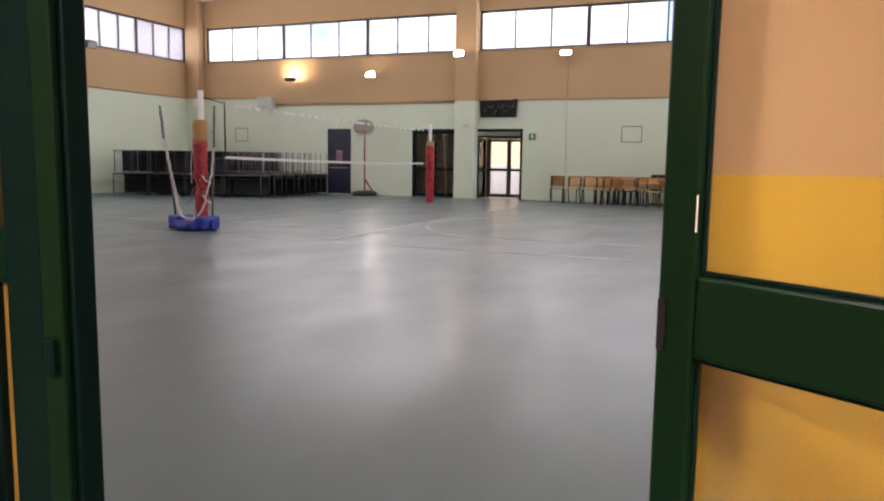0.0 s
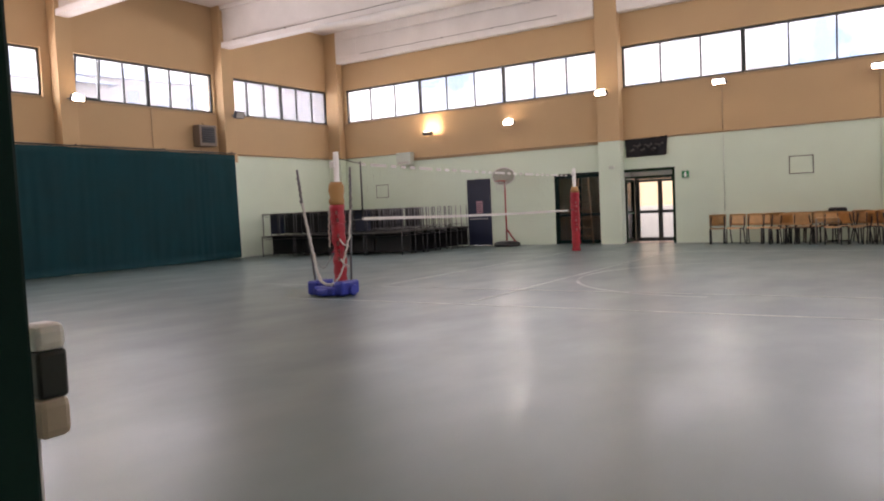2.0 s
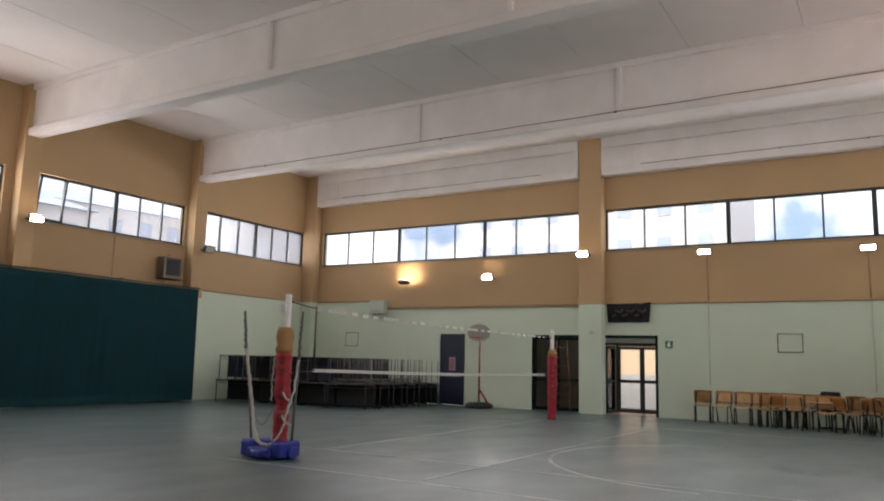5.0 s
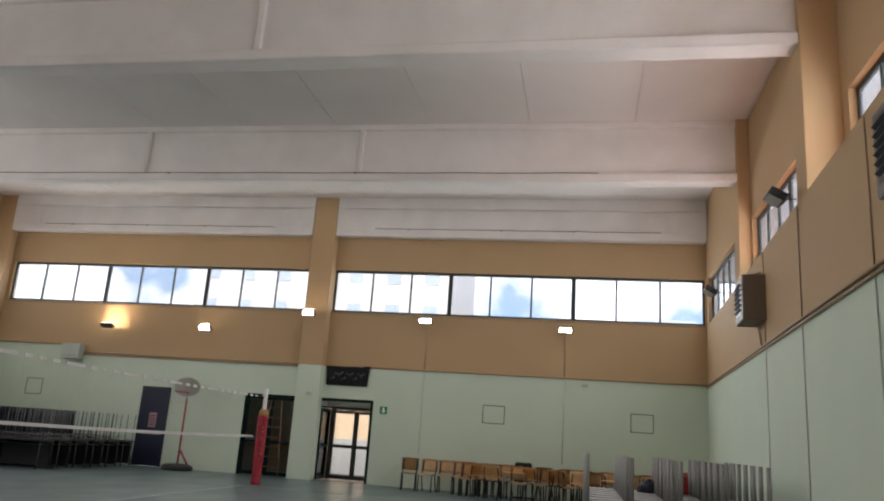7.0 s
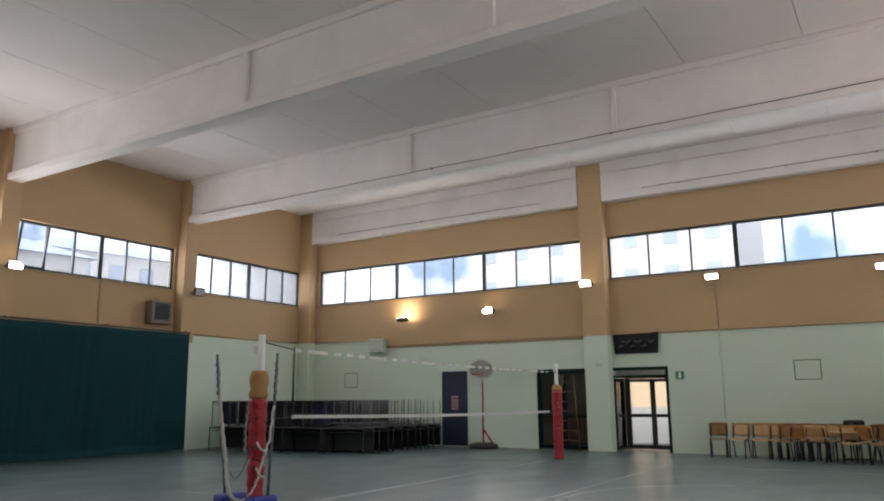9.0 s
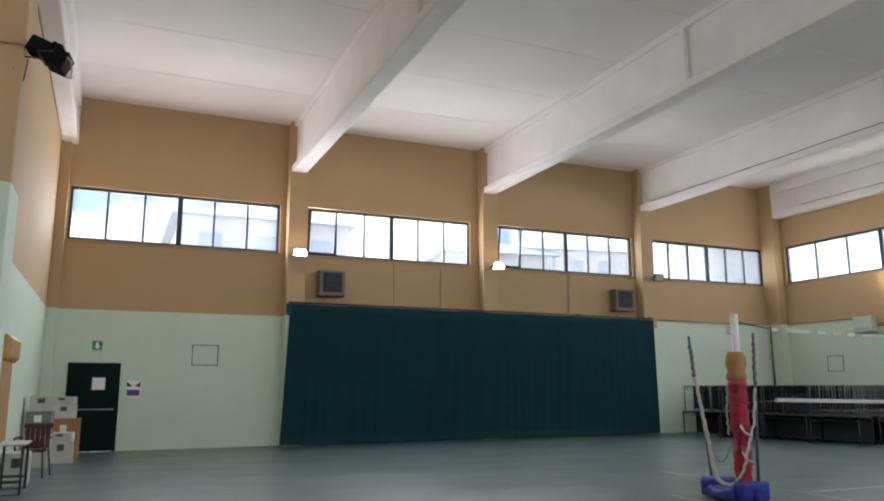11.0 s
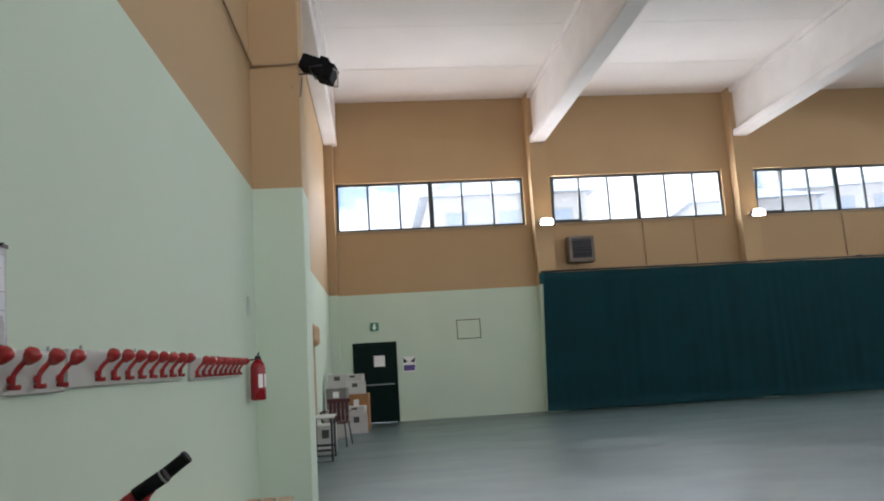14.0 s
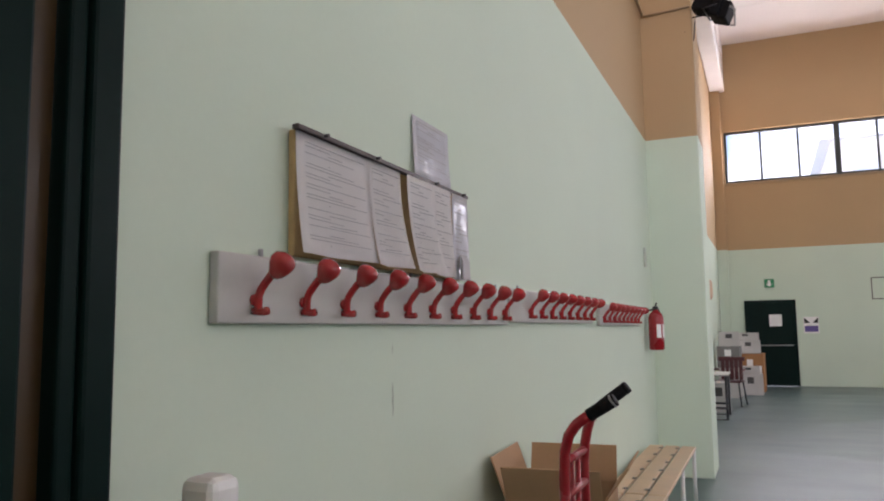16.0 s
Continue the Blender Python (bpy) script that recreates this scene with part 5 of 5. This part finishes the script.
part("post", bars(((0, -0.05, 0.05), (0, -0.05, 0.44)), ((0, 0.16, 0.46), (0, 0.16, 0.66)), r=0.025), M_darksteel, t)
part("foot", bars(((-0.25, -0.05, 0.04), (0.25, -0.05, 0.04)), ((0, -0.3, 0.04), (0, 0.2, 0.04)), r=0.022), M_darksteel, t)
ply_desk = desk_master("school_desk", "small desk with a beech plywood top among the chairs", "desks by the chairs", 0.62, 0.42, 0.72, M_ply, M_steel, 0.013)
ply_desk.matrix_basis = pose(18.75, 22.55, 0, 0, 0, 4)
copy_thing(ply_desk, pose(21.35, 22.0, 0, 0, 0, -5))

grey_desk = desk_master("school_desk", "grey laminate school desk standing in a packed block", "stacked grey desks", 0.60, 0.50, 0.72, M_grey, M_steel, 0.03)
grey_desk.matrix_basis = pose(20.93, 12.64, 0)
first = True
up = None
for i in range(4):
    for j in range(6):
        x = 20.93 + 0.625 * i + rnd.uniform(-0.012, 0.012)
        y = 12.64 + 0.53 * j + rnd.uniform(-0.02, 0.02)
        if x + 0.32 > east(y):
            continue
        if not first:
            copy_thing(grey_desk, pose(x, y, 0, 0, 0, rnd.uniform(-1, 1)))
        first = False
        o = copy_thing(grey_desk, pose(x + rnd.uniform(-0.01, 0.01), y, 1.442, 180, 0, rnd.uniform(-1.5, 1.5)))
        tagged(o, "grey laminate school desk upturned on another desk")
# red jacket and dark bag left on the desks
for nm, place, size, m_, lab, cat in (("jacket", (22.3, 15.7, 0.724), (0.24, 0.2, 0.5), M_redpad, "crumpled dark red jacket heaped on the desks", "jacket"),
                                     ("bag", (21.75, 15.2, 0.724), (0.22, 0.16, 0.34), M_navy, "dark blue bag lying on the desks", "bag")):
    bm = bmesh.new()
    bmesh.ops.create_icosphere(bm, subdivisions=4, radius=1.0)
    for v in bm.verts:
        k = 1 + 0.22 * noise.noise(v.co * 2.2) + 0.08 * noise.noise(v.co * 6)
        v.co = Vector((v.co.x * size[0] * k, v.co.y * size[1] * k, max(0.0, (v.co.z * k + 0.75) / 1.75) * size[2]))
    for f in bm.faces:
        f.smooth = True
    o = tagged(part(nm, bm, m_), lab, cat)
    o.matrix_basis = pose(*place)

# dark tables with more tables upturned on them
dark = desk_master("dark_table", "dark table in a long row below stacked tables", "row of dark tables", 1.42, 0.66, 0.74, M_darktop, M_tubedark, 0.018, M_black)
ang = 8.0
low = desk_master("low_table", "dark-topped table standing on a longer table", "tables on the tables", 0.68, 0.52, 0.80, M_darktop, M_midsteel, 0.013, M_black)
boxed = desk_master("low_table", "table with a dark blue back panel, standing on a longer table", "tables on the tables", 0.68, 0.52, 0.80, M_darktop, M_tubedark, 0.015, M_navy)
upside = desk_master("low_table", "table upturned on a longer table, grey legs in the air", "tables on the tables", 0.68, 0.52, 0.80, M_darktop, M_midsteel, 0.014, None)
ORG = Vector((0.98, 18.4, 0))
ux = Vector((math.cos(radians(ang)), math.sin(radians(ang)), 0))
uy = Vector((-ux.y, ux.x, 0))
used = set()


def put_down(master, m):
    """Places the master itself first, then copies of it."""
    if master.name in used:
        copy_thing(master, m)
    else:
        master.matrix_basis = m
        used.add(master.name)


for i in range(4):
    for j in range(6):
        p = ORG + ux * (0.72 + 1.44 * i) + uy * (0.35 + 0.7 * j)
        p.x += 0.13 * j
        if p.y > YF - 0.5:
            continue
        put_down(dark, pose(p.x, p.y, 0, 0, 0, ang + rnd.uniform(-1.5, 1.5)))
        for k in (-0.36, 0.36):
            q = p + ux * k + uy * 0.02
            if i == 3 or (i == 2 and j % 2):
                put_down(upside, pose(q.x, q.y, 0.7415 + 0.8005, 180, 0, ang + rnd.uniform(-5, 5)))
            else:
                put_down(boxed if (i + j + (k > 0)) % 3 == 0 else low, pose(q.x, q.y, 0.7415, 0, 0, ang + rnd.uniform(-4, 4)))

# ---- corner by the emergency door ----


def carton(place, size, yaw, m_, label):
    t = thing("carton", label, "box", pose(*place) @ pose(0, 0, 0, 0, 0, yaw), group="cartons by the emergency door")
    w, d, h = size
    part("body", bevelled(-w / 2, w / 2, -d / 2, d / 2, 0, h, 0.006), m_, t)
    part("tape", B(-w / 2 - 0.001, w / 2 + 0.001, -0.025, 0.025, h, h + 0.002), M_beige, t)
    part("label_sheet", B(w / 2 + 0.0005, w / 2 + 0.003, -0.07, 0.06, h * 0.55, h * 0.85), M_darktop if m_ is M_palecard else M_paper, t)
    part("flap_edge", B(-w / 2 + 0.01, w / 2 - 0.01, -d / 2 - 0.003, -d / 2 - 0.0005, h * 0.35, h * 0.5), M_grey, t)
    return t


M_palecard = mat("pale_carton", (0.52, 0.50, 0.48), rough=0.8, vary=0.2)
M_orangecard = mat("orange_brown_carton", (0.40, 0.19, 0.075), rough=0.8, vary=0.15)
M_greycard = mat("dull_grey_carton", (0.20, 0.19, 0.185), rough=0.8, vary=0.2)
carton((2.55, 0.66, 0), (0.55, 0.5, 0.45), 4, M_palecard, "white carton with a label on the floor by the green door")
carton((2.53, 0.66, 0.454), (0.5, 0.46, 0.15), -5, M_palecard, "flat white carton on a larger one")
carton((1.70, 0.68, 0), (0.58, 0.58, 0.86), -3, M_orangecard, "tall orange-brown carton beside the green door")
carton((1.76, 0.62, 0.864), (0.6, 0.52, 0.30), 5, M_palecard, "white carton stacked on a brown one")
carton((1.74, 0.62, 1.168), (0.5, 0.46, 0.16), -6, M_palecard, "small white carton on top of the stack")
carton((3.4, 0.30, 0), (0.6, 0.46, 0.62), 2, M_palecard, "pale carton standing against the wall")
carton((3.4, 0.30, 0.624), (0.56, 0.44, 0.44), -3, M_greycard, "dull grey carton stacked on a pale one")
carton((3.38, 0.30, 1.068), (0.5, 0.40, 0.30), 4, M_palecard, "white carton on top of the grey one")
carton((6.2, 0.22, 0), (0.55, 0.38, 0.5), 2, M_palecard, "pale carton behind the small table")
t = thing("small_table", "small pale-topped table on dark metal legs", "table", pose(7.35, 0.36, 0))
part("tabletop", bevelled(-0.45, 0.45, -0.3, 0.10, 0.70, 0.725, 0.006), M_grey, t)
for sx in (-0.4, 0.4):
    part("leg_frame", bars(((sx, -0.26, 0.7), (sx, -0.26, 0.02), (sx, 0.06, 0.02), (sx, 0.06, 0.7)), ((sx, -0.26, 0.2), (sx, 0.06, 0.2)), r=0.02), M_darksteel, t)
M_maroon = mat("maroon_plastic", (0.085, 0.018, 0.022), rough=0.45, vary=0.2)
t = thing("armchair", "maroon plastic armchair on thin dark legs", "chair", pose(5.2, 0.36, 0, 0, 0, 80))
part("seat", bevelled(-0.23, 0.23, -0.22, 0.21, 0.43, 0.465, 0.014), M_maroon, t)
for k in range(5):
    part("back_slat", bevelled(-0.20 + 0.082 * k, -0.13 + 0.082 * k, 0.215, 0.24, 0.47, 0.84, 0.008), M_maroon, t)
part("top_rail", bevelled(-0.24, 0.24, 0.21, 0.25, 0.82, 0.90, 0.015), M_maroon, t)
for sx in (-1, 1):
    part("armrest", bars(((sx * 0.24, 0.22, 0.66), (sx * 0.27, 0.05, 0.67), (sx * 0.27, -0.14, 0.66), (sx * 0.25, -0.2, 0.6), (sx * 0.23, -0.19, 0.45)), r=0.018), M_maroon, t)
    part("leg", bars(((sx * 0.2, -0.19, 0.43), (sx * 0.24, -0.23, 0)), r=0.014), M_darksteel, t)
    part("leg", bars(((sx * 0.2, 0.19, 0.43), (sx * 0.24, 0.26, 0)), r=0.014), M_darksteel, t)
M_orange = mat("varnished_orange_wood", (0.44, 0.22, 0.065), rough=0.4, vary=0.2, scale=5)
t = thing("wood_panel", "varnished orange wooden wall rack with a rounded head", "rack")
part("board", bevelled(8.5, 9.6, 0.002, 0.26, 0.82, 1.90, 0.03, 3), M_orange, t)
part("head", bevelled(8.45, 9.65, 0.002, 0.34, 1.86, 2.20, 0.08, 4), M_orange, t)

# ---- outside the windows ----


def house(place, size, yaw, wall_m, label, storeys=2, cols=4):
    """A plain neighbouring house with a hipped roof and windows."""
    t = thing("house", label, "house", pose(*place) @ pose(0, 0, 0, 0, 0, yaw), group="neighbouring houses")
    w, d, h = size
    part("wall", B(-w / 2, w / 2, -d / 2, d / 2, -0.3, h), wall_m, t)
    bm = bmesh.new()
    o, rh = 0.5, 0.22 * min(w, d)
    base = [bm.verts.new((sx * (w / 2 + o), sy * (d / 2 + o), h)) for sx, sy in ((-1, -1), (1, -1), (1, 1), (-1, 1))]
    rl = max(w - d, 0.5) / 2
    r0, r1 = bm.verts.new((-rl, 0, h + rh)), bm.verts.new((rl, 0, h + rh))
    bm.faces.new(base[::-1])
    bm.faces.new((base[0], base[1], r1, r0))
    bm.faces.new((base[2], base[3], r0, r1))
    bm.faces.new((base[1], base[2], r1))
    bm.faces.new((base[3], base[0], r0))
    part("roof", bm, M_outroof, t)
    for s in range(storeys):
        for c in range(cols):
            xc = -w / 2 + w * (c + 0.5) / cols
            zc = h * (s + 0.55) / storeys
            win = part("window", B(xc - 0.6, xc + 0.6, -d / 2 - 0.06, -d / 2 - 0.002, zc - 0.7, zc + 0.7), M_grey, t)
            part("pane", B(xc - 0.5, xc + 0.5, -d / 2 - 0.075, -d / 2 - 0.061, zc - 0.6, zc + 0.6), M_outroof, win)
    return t


house((-22, 8.5, 0), (8.5, 8, 10.0), 90, M_outwall, "pale plastered house with a blue-grey hipped roof", 3, 3)
house((-30, 27, 0), (8, 8, 10.8), 82, M_outwall, "pale plastered house with a blue-grey hipped roof", 3, 3)
house((-38, 39, 0), (13, 8, 13.2), 80, M_outwall, "tall pale plastered house behind the hall", 4, 5)
house((0, 62, 0), (21, 12, 17.5), 0, M_outwall, "tall pale plastered house behind the hall", 6, 7)
house((27, 66, 0), (16, 12, 9.6), -4, M_outwall, "pale plastered house behind the hall", 4, 5)
house((10, 42, 0), (22, 8, 6.2), 0, M_outwarm, "low ochre building opposite the lobby door", 2, 4)
structure("garden_wall", B(4, 26, 33, 33.3, -0.3, 1.15), M_outwall, "low pale wall outside the lobby door", "wall")
